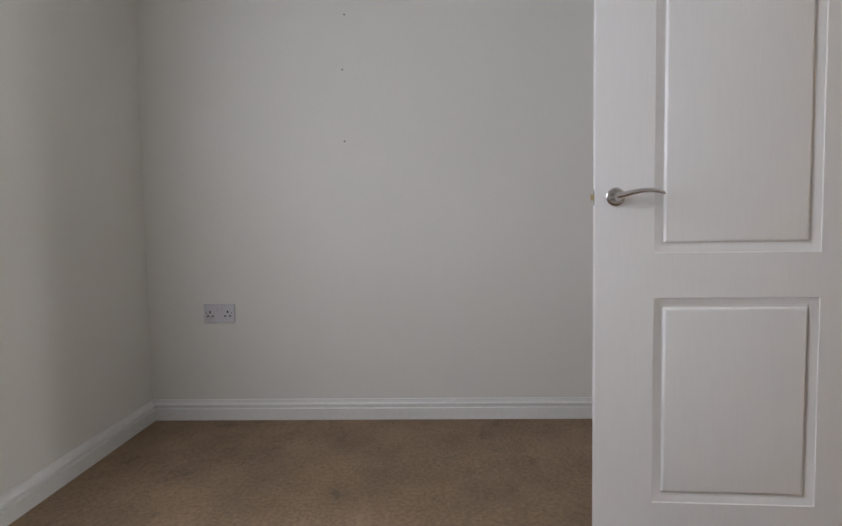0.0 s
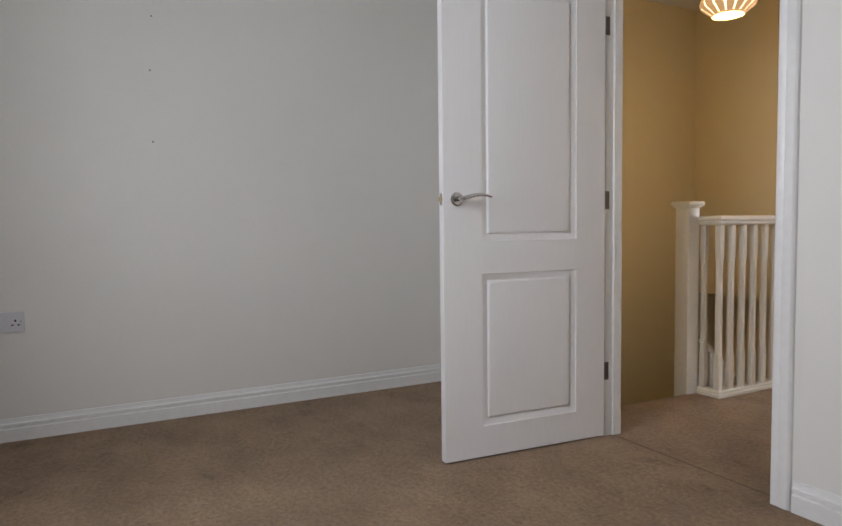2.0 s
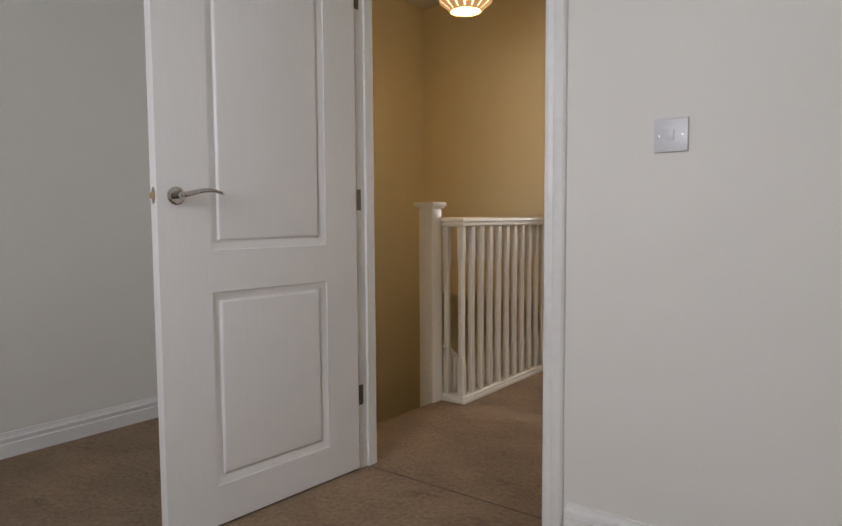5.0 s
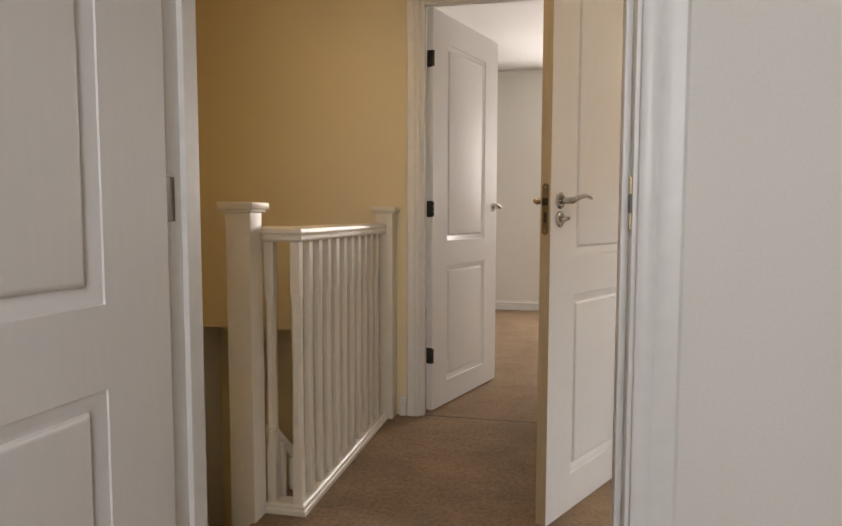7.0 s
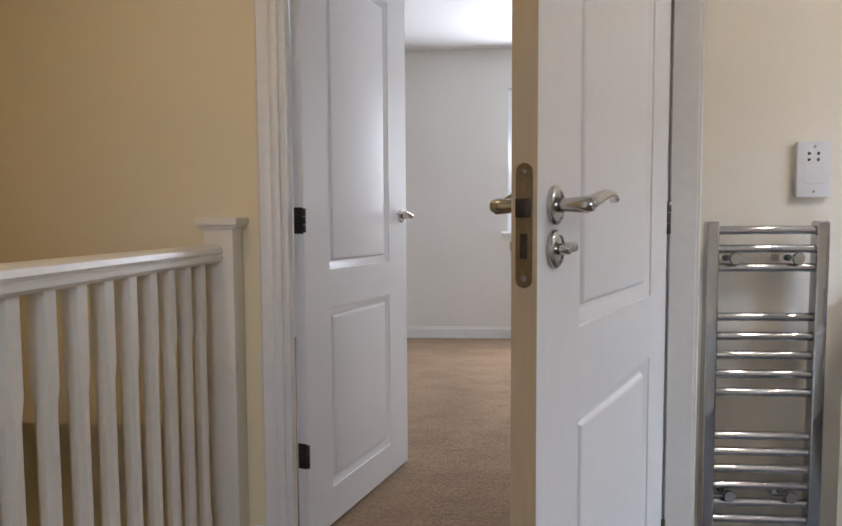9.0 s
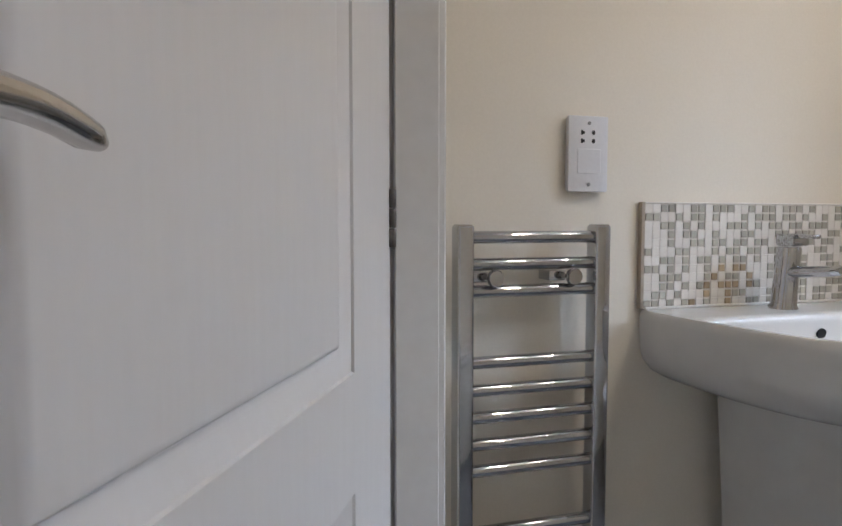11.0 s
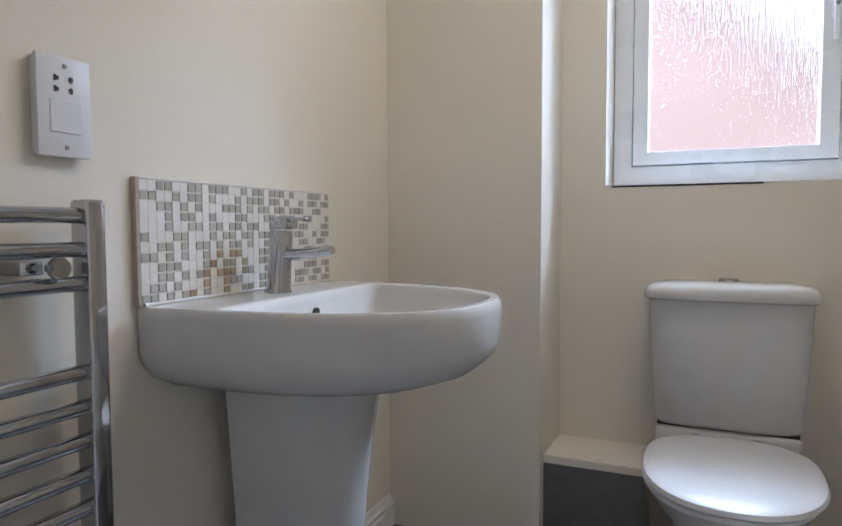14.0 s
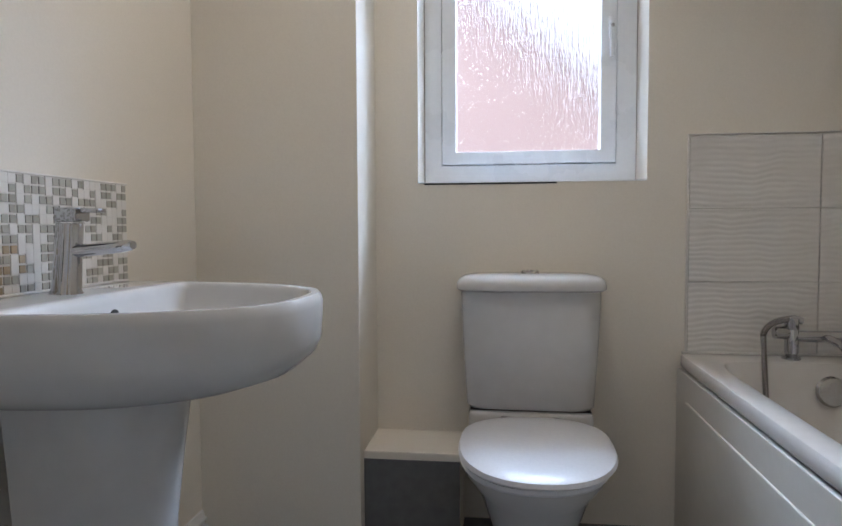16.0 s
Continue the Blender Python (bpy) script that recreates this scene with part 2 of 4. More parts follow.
def clear_glass():
    m, n, l, p = nodes_of("clear_glass")
    p.inputs["Transmission Weight"].default_value = 1.0
    p.inputs["Roughness"].default_value = 0.0
    p.inputs["IOR"].default_value = 1.45
    return m


M_CLEAR = clear_glass()


def wave_tile():
    m, n, l, p = nodes_of("white_wave_relief_tile")
    p.inputs["Roughness"].default_value = 0.16
    geo = n.new("ShaderNodeNewGeometry")
    mp = n.new("ShaderNodeMapping")
    mp.inputs["Scale"].default_value = (1, 1, 1)
    l.new(geo.outputs["Position"], mp.inputs[0])
    w = n.new("ShaderNodeTexWave")
    w.bands_direction = "Z"
    w.inputs["Scale"].default_value, w.inputs["Distortion"].default_value = 19, 6.5
    w.inputs["Detail"].default_value, w.inputs["Detail Scale"].default_value = 1.0, 0.45
    l.new(mp.outputs[0], w.inputs["Vector"])
    no = n.new("ShaderNodeTexNoise")
    no.inputs["Scale"].default_value = 3
    rp = n.new("ShaderNodeValToRGB")
    rp.color_ramp.elements[0].color = (0.70, 0.67, 0.62, 1)
    rp.color_ramp.elements[1].color = (0.76, 0.735, 0.69, 1)
    l.new(no.outputs[0], rp.inputs[0])
    l.new(rp.outputs[0], p.inputs["Base Color"])
    bp = n.new("ShaderNodeBump")
    bp.inputs["Strength"].default_value, bp.inputs["Distance"].default_value = 0.34, 0.003
    l.new(w.outputs[0], bp.inputs["Height"])
    l.new(bp.outputs[0], p.inputs["Normal"])
    return m


M_WAVE = wave_tile()

# ---- mesh helpers ----


def box_into(bm, x0, x1, y0, y1, z0, z1, mat=0):
    vs = [bm.verts.new((x, y, z)) for x in (x0, x1) for y in (y0, y1) for z in (z0, z1)]
    for idx in ((0, 1, 3, 2), (4, 6, 7, 5), (0, 4, 5, 1), (2, 3, 7, 6), (0, 2, 6, 4), (1, 5, 7, 3)):
        f = bm.faces.new([vs[i] for i in idx])
        f.material_index = mat


def boxes(*ranges, bevel=0.0, segments=2):
    bm = bmesh.new()
    for r in ranges:
        box_into(bm, *r)
    if bevel:
        bmesh.ops.bevel(bm, geom=bm.edges[:], offset=bevel, segments=segments, profile=0.6, affect="EDGES")
    return bm


def finish(name, bm, mats, smooth=False):
    bmesh.ops.recalc_face_normals(bm, faces=bm.faces[:])
    me = bpy.data.meshes.new(name)
    bm.to_mesh(me)
    bm.free()
    for m in mats if isinstance(mats, (list, tuple)) else [mats]:
        me.materials.append(m)
    if smooth:
        me.shade_smooth()
        me.set_sharp_from_angle(angle=radians(38))
    return me


def part(name, bm, material, parent, label="", smooth=True):
    ob = new(name, finish(name, bm, material, smooth))
    ob.parent = parent
    if label:
        tagged(ob, label)
    return ob


def thing(name, m, label, category, group=""):
    ob = new(name)
    ob.matrix_world = m
    ob.empty_display_size = 0.1
    return tagged(ob, label, category, group)


def structure(name, bm, mats, label, category, smooth=False):
    return tagged(new(name, finish(name, bm, mats, smooth)), label, category, kind="structure")


def disc_stack(bm, rings, segs=32, m=None, squash=(1, 1)):
    """A turned body: rings of (radius, height) along local z, closed at both ends."""
    loops = []
    for r, h in rings:
        loops.append([bm.verts.new((r * squash[0] * math.cos(2 * math.pi * i / segs), r * squash[1] * math.sin(2 * math.pi * i / segs), h)) for i in range(segs)])
    for a, b in zip(loops, loops[1:]):
        for i in range(segs):
            bm.faces.new((a[i], a[(i + 1) % segs], b[(i + 1) % segs], b[i]))
    bm.faces.new(loops[0])
    bm.faces.new(loops[-1])
    if m is not None:
        bmesh.ops.transform(bm, matrix=m, verts=[v for lp in loops for v in lp])


def turned(rings, segs=32, m=None, squash=(1, 1)):
    bm = bmesh.new()
    disc_stack(bm, rings, segs, m, squash)
    return bm


def tube_into(bm, pts, radius, segs=12, flat=1.0):
    """A swept round or oval bar through pts; radius may be a list."""
    pts = [Vector(p) for p in pts]
    radii = radius if isinstance(radius, (list, tuple)) else [radius] * len(pts)
    loops, up = [], None
    for i, p in enumerate(pts):
        d = (pts[min(i + 1, len(pts) - 1)] - pts[max(i - 1, 0)]).normalized()
        if up is None:
            up = Vector((0, 0, 1)) if abs(d.z) < 0.9 else Vector((0, 1, 0))
        side = d.cross(up).normalized()
        up = side.cross(d).normalized()
        loops.append([bm.verts.new(p + radii[i] * (math.cos(a) * side + math.sin(a) * flat * up)) for a in (2 * math.pi * k / segs for k in range(segs))])
    for a, b in zip(loops, loops[1:]):
        for k in range(segs):
            bm.faces.new((a[k], a[(k + 1) % segs], b[(k + 1) % segs], b[k]))
    bm.faces.new(loops[0])
    bm.faces.new(loops[-1])


def tube(pts, radius, segs=12, flat=1.0):
    bm = bmesh.new()
    tube_into(bm, pts, radius, segs, flat)
    return bm


def profile_run(profile, start, end, out):
    """A moulding: a closed profile of (proud, height) swept from start to end, proud along out."""
    bm = bmesh.new()
    s, e, o = Vector(start), Vector(end), Vector(out)
    a = [bm.verts.new(s + o * p + Vector((0, 0, h))) for p, h in profile]
    b = [bm.verts.new(e + o * p + Vector((0, 0, h))) for p, h in profile]
    n = len(profile)
    for i in range(n):
        bm.faces.new((a[i], a[(i + 1) % n], b[(i + 1) % n], b[i]))
    bm.faces.new(a)
    bm.faces.new(b)
    return bm


SKIRT = [(0, 0), (0.018, 0), (0.018, 0.054), (0.008, 0.057), (0.008, 0.068), (0.017, 0.071), (0.016, 0.077), (0.009, 0.080), (0.006, 0.090), (0.005, 0.098), (0, 0.099)]
ARCH = [(0, 0), (0.012, 0), (0.016, 0.006), (0.016, 0.020), (0.013, 0.026), (0.016, 0.032), (0.018, 0.046), (0.018, 0.058), (0.012, 0.064), (0, 0.064)]


def upright_moulding(profile, base, along, out, height):
    """A vertical moulding: profile (proud along out, across along along), from base up by height."""
    bm = bmesh.new()
    b0, al, o = Vector(base), Vector(along), Vector(out)
    a = [bm.verts.new(b0 + o * p + al * h) for p, h in profile]
    b = [bm.verts.new(b0 + o * p + al * h + Vector((0, 0, height + h))) for p, h in profile]
    n = len(profile)
    for i in range(n):
        bm.faces.new((a[i], a[(i + 1) % n], b[(i + 1) % n], b[i]))
    bm.faces.new(a)
    bm.faces.new(b)
    return bm


def head_moulding(profile, left, right, z, across, out):
    """The moulding over an opening, with mitred ends."""
    bm = bmesh.new()
    o, ac = Vector(out), Vector(across)
    a = [bm.verts.new(Vector(left) + o * p - ac * h + Vector((0, 0, z + h))) for p, h in profile]
    b = [bm.verts.new(Vector(right) + o * p + ac * h + Vector((0, 0, z + h))) for p, h in profile]
    n = len(profile)
    for i in range(n):
        bm.faces.new((a[i], a[(i + 1) % n], b[(i + 1) % n], b[i]))
    bm.faces.new(a)
    bm.faces.new(b)
    return bm


# ---- plan ----
CEIL = 2.45
X_PARTY = -1.235     # wall shared by the first bedroom and the stairwell
Y_BACK = -2.62       # first bedroom's far side wall
X_FRONT = 3.10       # first bedroom's window wall
WB0, WB1 = 0.0, 0.085    # wall between bedroom and landing
D1L, D1R = -0.006, 0.750
X_LAND = 0.955       # landing's wall to the bathroom
X_BATH = 1.045
BD0, BD1 = 0.930, 1.684  # bathroom doorway
Y_END0, Y_END1 = 2.045, 2.135
Y_BATH = 2.088       # bathroom wall with the basin
D2L, D2R = 0.000, 0.775
HEAD = 1.985
X_WC = 2.88          # bathroom window wall
X_COL, Y_COL = 2.62, 1.596
Y_B2 = 5.72
VOID_X, VOID_Y = -0.30, 0.88

# floors
structure("floor_bedroom", boxes((X_PARTY, X_FRONT, Y_BACK, WB0 + 0.04, -0.06, 0.0)), M_CARPET, "brown beige cut-pile carpet with scuffed darker patches", "floor")
structure("floor_landing", boxes((VOID_X, X_LAND, WB0 + 0.046, Y_END0 + 0.008, -0.06, 0.001), (X_LAND, X_BATH, BD0, BD1, -0.06, 0.001)), M_CARPET, "brown beige landing carpet, slightly worn", "floor")
structure("floor_back_bedroom", boxes((X_PARTY, 3.1, 2.40, Y_B2, -0.06, 0.0), (-0.08, 3.1, Y_END0 + 0.016, 2.40, -0.06, 0.0)), M_CARPET, "brown beige carpet in the back bedroom", "floor")
structure("floor_bathroom", boxes((X_BATH, X_WC, WB1, Y_BATH, -0.06, 0.0)), M_VINYL, "dark grey vinyl bathroom floor", "floor")
structure("threshold_strip", boxes((D1L, D1R, WB0 + 0.040, WB0 + 0.046, -0.02, -0.001)), M_DARK, "dark carpet joint under the bedroom door", "threshold")
structure("threshold_strip", boxes((D2L, D2R, Y_END0 + 0.008, Y_END0 + 0.016, -0.02, 0.0016)), M_DARK, "dark carpet joint under the back bedroom door", "threshold")
structure("ceiling", boxes((X_PARTY - 0.1, X_FRONT + 0.1, Y_BACK - 0.1, Y_B2 + 0.1, CEIL, CEIL + 0.1)), M_CEIL, "plain white painted ceiling", "ceiling")


def two_skins(x0, x1, y0, y1, z0, z1, axis, front, back):
    """A wall piece whose two faces carry two paints: boxes of half the thickness each."""
    if axis == "y":
        mid = (y0 + y1) / 2
        return (x0, x1, y0, mid, z0, z1), (x0, x1, mid, y1, z0, z1)
    mid = (x0 + x1) / 2
    return (x0, mid, y0, y1, z0, z1), (mid, x1, y0, y1, z0, z1)


def wall(name, pieces, axis, front, back, label):
    bm = bmesh.new()
    for r in pieces:
        a, b = two_skins(*r, axis, front, back)
        box_into(bm, *a, mat=0)
        box_into(bm, *b, mat=1)
    return structure(name, bm, [front, back], label, "wall")


wall("wall_party", [(X_PARTY - 0.1, X_PARTY, Y_BACK, Y_B2, -2.7, CEIL)], "x", M_WALL, M_WALL, "plain white painted wall with a double socket")
W1 = (0.27, 1.49, 0.95, 2.1)
wall("wall_bedroom_back", [(X_PARTY - 0.1, W1[0], Y_BACK - 0.1, Y_BACK, -0.06, CEIL), (W1[1], X_FRONT + 0.1, Y_BACK - 0.1, Y_BACK, -0.06, CEIL), (W1[0], W1[1], Y_BACK - 0.1, Y_BACK, -0.06, W1[2]), (W1[0], W1[1], Y_BACK - 0.1, Y_BACK, W1[3], CEIL)], "y", M_WALL, M_WALL, "plain white painted bedroom wall with a window opening")
wall("wall_bedroom_side", [(X_FRONT, X_FRONT + 0.1, Y_BACK, WB1, -0.06, CEIL)], "x", M_WALL, M_WALL, "plain white bedroom side wall")
wall("wall_bedroom_door", [(X_PARTY, D1L - 0.028, WB0, WB1, -0.06, CEIL), (D1R + 0.028, X_FRONT, WB0, WB1, -0.06, CEIL), (D1L - 0.028, D1R + 0.028, WB0, WB1, HEAD + 0.028, CEIL)], "y", M_WALL, M_LAND, "white wall with a doorway to the landing")
wall("wall_landing_bathroom", [(X_LAND, X_BATH, WB1, BD0 - 0.028, -0.06, CEIL), (X_LAND, X_BATH, BD1 + 0.028, Y_END0, -0.06, CEIL), (X_LAND, X_BATH, BD0 - 0.028, BD1 + 0.028, HEAD + 0.028, CEIL)], "x", M_LAND, M_BATHWALL, "cream landing wall with the bathroom doorway")
wall("wall_landing_end", [(X_PARTY, VOID_X + 0.16, Y_END0, Y_END1, 0.40, CEIL), (VOID_X + 0.16, D2L - 0.028, Y_END0, Y_END1, -0.3, CEIL), (D2R + 0.028, X_LAND, Y_END0, Y_END1, -0.06, CEIL), (D2L - 0.028, D2R + 0.028, Y_END0, Y_END1, HEAD + 0.028, CEIL)], "y", M_LAND, M_WALL, "cream end wall of the landing with a doorway")
wall("wall_stairwell_skin", [(X_PARTY, X_PARTY + 0.006, WB1, Y_END0, -2.7, CEIL)], "x", M_LAND, M_LAND, "cream painted stairwell wall")
wall("wall_bathroom_basin", [(X_LAND, X_WC, Y_BATH, Y_BATH + 0.047, -0.06, CEIL)], "y", M_BATHWALL, M_WALL, "soft white bathroom wall behind the basin")
wall("wall_bathroom_bath", [(X_BATH, X_WC, WB1, WB1 + 0.01, -0.06, CEIL)], "y", M_BATHWALL, M_BATHWALL, "soft white bathroom wall along the bath")
BW = (0.748, 1.4575, 1.088, 2.13)
wall("wall_bathroom_window", [(X_WC, X_WC + 0.34, WB1, BW[0], -0.06, CEIL), (X_WC, X_WC + 0.34, BW[1], Y_BATH + 0.047, -0.06, CEIL), (X_WC, X_WC + 0.34, BW[0], BW[1], -0.06, BW[2]), (X_WC, X_WC + 0.34, BW[0], BW[1], BW[3], CEIL)], "x", M_BATHWALL, M_BRICK, "soft white bathroom wall with a small obscured window")
structure("wall_pipe_boxing", boxes((X_COL, X_WC, Y_COL, Y_BATH, 0, CEIL), bevel=0.003), M_BATHWALL, "full-height white pipe boxing in the bathroom corner", "wall")
structure("baseboard_vinyl_upstand", boxes((2.6615, 2.6645, 1.31, Y_COL - 0.001, 0.0, 0.262), bevel=0.0006, segments=1), M_VINYL, "dark grey vinyl turned up the low boxing", "skirting")
structure("wall_low_boxing", boxes((2.665, X_WC, 1.31, Y_COL, 0, 0.285), bevel=0.004), M_BATHWALL, "low painted pipe boxing beside the toilet", "wall")
W2 = (0.88, 1.98, 0.915, 2.12)
wall("wall_back_bedroom_window", [(X_PARTY, W2[0], Y_B2, Y_B2 + 0.1, -0.06, CEIL), (W2[1], 3.2, Y_B2, Y_B2 + 0.1, -0.06, CEIL), (W2[0], W2[1], Y_B2, Y_B2 + 0.1, -0.06, W2[2]), (W2[0], W2[1], Y_B2, Y_B2 + 0.1, W2[3], CEIL)], "y", M_WALL, M_WALL, "white back bedroom wall with a window")
wall("wall_back_bedroom_side", [(3.1, 3.2, Y_END0, Y_B2, -0.06, CEIL)], "x", M_WALL, M_WALL, "plain white back bedroom side wall")

# stairwell: recess under the back bedroom, lower walls, floor edge
structure("wall_stair_recess", boxes((X_PARTY, VOID_X + 0.16, 2.32, 2.40, -2.7, 0.40), (VOID_X + 0.16, VOID_X + 0.22, Y_END1, 2.40, -2.7, 0.40), (X_PARTY, VOID_X + 0.22, Y_END1, 2.40, 0.40, 0.46)), M_LAND, "cream bulkhead over the lower stairs", "wall")
structure("wall_stair_lower", boxes((VOID_X + 0.02, VOID_X + 0.1, VOID_Y, Y_END1, -2.7, -0.06), (X_PARTY, VOID_X, WB1 - 0.04, WB1, -2.7, -0.06)), M_LAND, "cream wall below the landing", "wall")
structure("floor_hall", boxes((X_PARTY, VOID_X + 0.2, WB1, 3.5, -2.75, -2.7)), M_CARPET, "carpeted hall floor at the stair foot", "floor")


def step(x0, x1, y0, y1, z):
    return boxes((x0, x1, y0, y1, z - 0.19, z), bevel=0.012)


stair = thing("staircase", pose(0, 0, 0), "carpeted staircase turning and going down from the landing", "stairs")
part("tread", step(X_PARTY + 0.008, VOID_X, WB1, VOID_Y, -0.19), M_CARPET, stair)
for i in range(6):
    y = VOID_Y + 0.22 * i
    part("tread", step(X_PARTY + 0.008, VOID_X + 0.01, y, y + 0.24, -0.38 - 0.19 * i), M_CARPET, stair)

# skirting boards


def skirting(start, end, out, label="white moulded skirting board"):
    return structure("baseboard", profile_run(SKIRT, start, end, out), M_GLOSS, label, "skirting")


skirting((X_PARTY, Y_BACK, 0), (X_PARTY, WB0, 0), (1, 0, 0))
skirting((X_PARTY + 0.017, Y_BACK, 0), (X_FRONT, Y_BACK, 0), (0, 1, 0))
skirting((X_PARTY + 0.017, WB0, 0), (D1L - 0.075, WB0, 0), (0, -1, 0))
skirting((D1R + 0.080, WB0, 0), (X_FRONT, WB0, 0), (0, -1, 0))
skirting((X_LAND, WB1 + 0.02, 0), (X_LAND, BD0 - 0.08, 0), (-1, 0, 0))
skirting((-0.105, Y_END0, 0), (D2L - 0.074, Y_END0, 0), (0, -1, 0))
skirting((X_PARTY, Y_B2, 0), (3.1, Y_B2, 0), (0, -1, 0))
skirting((X_BATH, Y_BATH, 0), (X_COL, Y_BATH, 0), (0, -1, 0))

# door linings and architraves


def door_trim(name, axis, a, b, c0, c1, stop_from, stop_to, label):
    """A lining with stops, and architraves on both faces. The opening runs a..b along the wall, the wall c0..c1 across."""
    t = 0.028

    def rng(u0, u1, v0, v1, z0, z1):
        return (u0, u1, v0, v1, z0, z1) if axis == "x" else (v0, v1, u0, u1, z0, z1)
    bm = boxes(rng(a - t, a, c0, c1, 0, HEAD), rng(b, b + t, c0, c1, 0, HEAD), rng(a - t, b + t, c0, c1, HEAD, HEAD + t), bevel=0.001, segments=1)
    ob = structure(name, bm, M_GLOSS, label, "door frame")
    part("door_stop", boxes(rng(a, a + 0.012, stop_from, stop_to, 0, HEAD), rng(b - 0.012, b, stop_from, stop_to, 0, HEAD), rng(a + 0.012, b - 0.012, stop_from, stop_to, HEAD - 0.012, HEAD), bevel=0.0015, segments=1), M_GLOSS, ob)
    al = (1, 0, 0) if axis == "x" else (0, 1, 0)
    for c, s in ((c0, -1), (c1, 1)):
        out = (0, s, 0) if axis == "x" else (s, 0, 0)

        def pt(u):
            return (u, c, 0) if axis == "x" else (c, u, 0)
        neg = tuple(-v for v in al)
        part("architrave", upright_moulding(ARCH, pt(a - 0.007), neg, out, HEAD + 0.007), M_GLOSS, ob)
        part("architrave", upright_moulding(ARCH, pt(b + 0.007), al, out, HEAD + 0.007), M_GLOSS, ob)
        part("architrave", head_moulding(ARCH, pt(a - 0.007), pt(b + 0.007), HEAD + 0.007, al, out), M_GLOSS, ob)
    return ob


trim1 = door_trim("trim_bedroom_door", "x", D1L, D1R, WB0, WB1, 0.040, WB1 - 0.001, "white painted bedroom door lining with moulded architrave")
trim2 = door_trim("trim_back_bedroom_door", "x", D2L, D2R, Y_END0, Y_END1, Y_END0 + 0.001, Y_END0 + 0.048, "white painted back bedroom door lining with moulded architrave")
trim3 = door_trim("trim_bathroom_door", "y", BD0, BD1, X_LAND, X_BATH, X_LAND + 0.031, X_BATH - 0.001, "white painted bathroom door lining with moulded architrave")


def strike_plate(m, parent):
    bm = boxes((-0.007, 0.007, -0.0015, 0.0015, -0.040, 0.040), bevel=0.001, segments=1)
    bmesh.ops.transform(bm, matrix=m, verts=bm.verts[:])
    ob = part("strike_plate", bm, M_BRASS, parent, "worn metal strike plate")
    bm = boxes((-0.012, 0.000, -0.006, 0.003, -0.014, 0.014), bevel=0.001, segments=1)
    bmesh.ops.transform(bm, matrix=m, verts=bm.verts[:])
    part("keep", bm, M_HINGE, ob)


def jamb_hinges(x, y0, y1, parent, mat):
    for z in (0.284, 1.014, 1.738):
        part("hinge_plate", boxes((x, x + 0.0022, y0, y1, z - 0.038, z + 0.038), bevel=0.0008, segments=1), mat, parent, "small metal hinge plate")


jamb_hinges(D1L, -0.006, 0.020, trim1, M_STEELHINGE)
strike_plate(pose(D1R - 0.001, 0.020, 1.005, 0, 0, 90), trim1)

# ---- doors ----
LEAF_W, LEAF_H, LEAF_T = 0.756, 1.968, 0.035
PANELS = ((0.146, 0.593, 0.122, 0.719), (0.146, 0.593, 0.846, 1.828))
RINGS = ((0.0, 0.0), (0.0015, 0.0030), (0.010, 0.0060), (0.019, 0.0108), (0.022, 0.0120), (0.028, 0.0120), (0.031, 0.0070), (0.034, 0.0046), (0.039, 0.0040))


def leaf_mesh(off):
    """A hollow moulded leaf with two raised panels on each face; x from hinge to latch, thickness off-T..off."""
    bm = bmesh.new()
    xs = [0, PANELS[0][0], PANELS[0][1], LEAF_W]
    zs = [0, PANELS[0][2], PANELS[0][3], PANELS[1][2], PANELS[1][3], LEAF_H]
    for y, s in ((off, -1), (off - LEAF_T, 1)):
        grid = {(i, j): bm.verts.new((x, y, z)) for i, x in enumerate(xs) for j, z in enumerate(zs)}
        for i in range(3):
            for j in range(5):
                if i == 1 and j in (1, 3):
                    prev = [grid[i, j], grid[i + 1, j], grid[i + 1, j + 1], grid[i, j + 1]]
                    x0, x1, z0, z1 = xs[i], xs[i + 1], zs[j], zs[j + 1]
                    for d, deep in RINGS[1:]:
                        cur = [bm.verts.new((x, y + s * deep, z)) for x, z in ((x0 + d, z0 + d), (x1 - d, z0 + d), (x1 - d, z1 - d), (x0 + d, z1 - d))]
                        for k in range(4):
                            bm.faces.new((prev[k], prev[(k + 1) % 4], cur[(k + 1) % 4], cur[k]))
                        prev = cur
                    bm.faces.new(prev)
                else:
                    bm.faces.new((grid[i, j], grid[i + 1, j], grid[i + 1, j + 1], grid[i, j + 1]))
    bm.verts.ensure_lookup_table()
    # edges of the leaf
    y0, y1 = off - LEAF_T, off
    for quad, mat in ((((0, y0, 0), (0, y1, 0), (0, y1, LEAF_H), (0, y0, LEAF_H)), 0), (((LEAF_W, y0, 0), (LEAF_W, y1, 0), (LEAF_W, y1, LEAF_H), (LEAF_W, y0, LEAF_H)), 1),
                      (((0, y0, 0), (LEAF_W, y0, 0), (LEAF_W, y1, 0), (0, y1, 0)), 0), (((0, y0, LEAF_H), (LEAF_W, y0, LEAF_H), (LEAF_W, y1, LEAF_H), (0, y1, LEAF_H)), 0)):
        f = bm.faces.new([bm.verts.new(p) for p in quad])
        f.material_index = mat
    bmesh.ops.remove_doubles(bm, verts=bm.verts[:], dist=0.0002)
    return bm


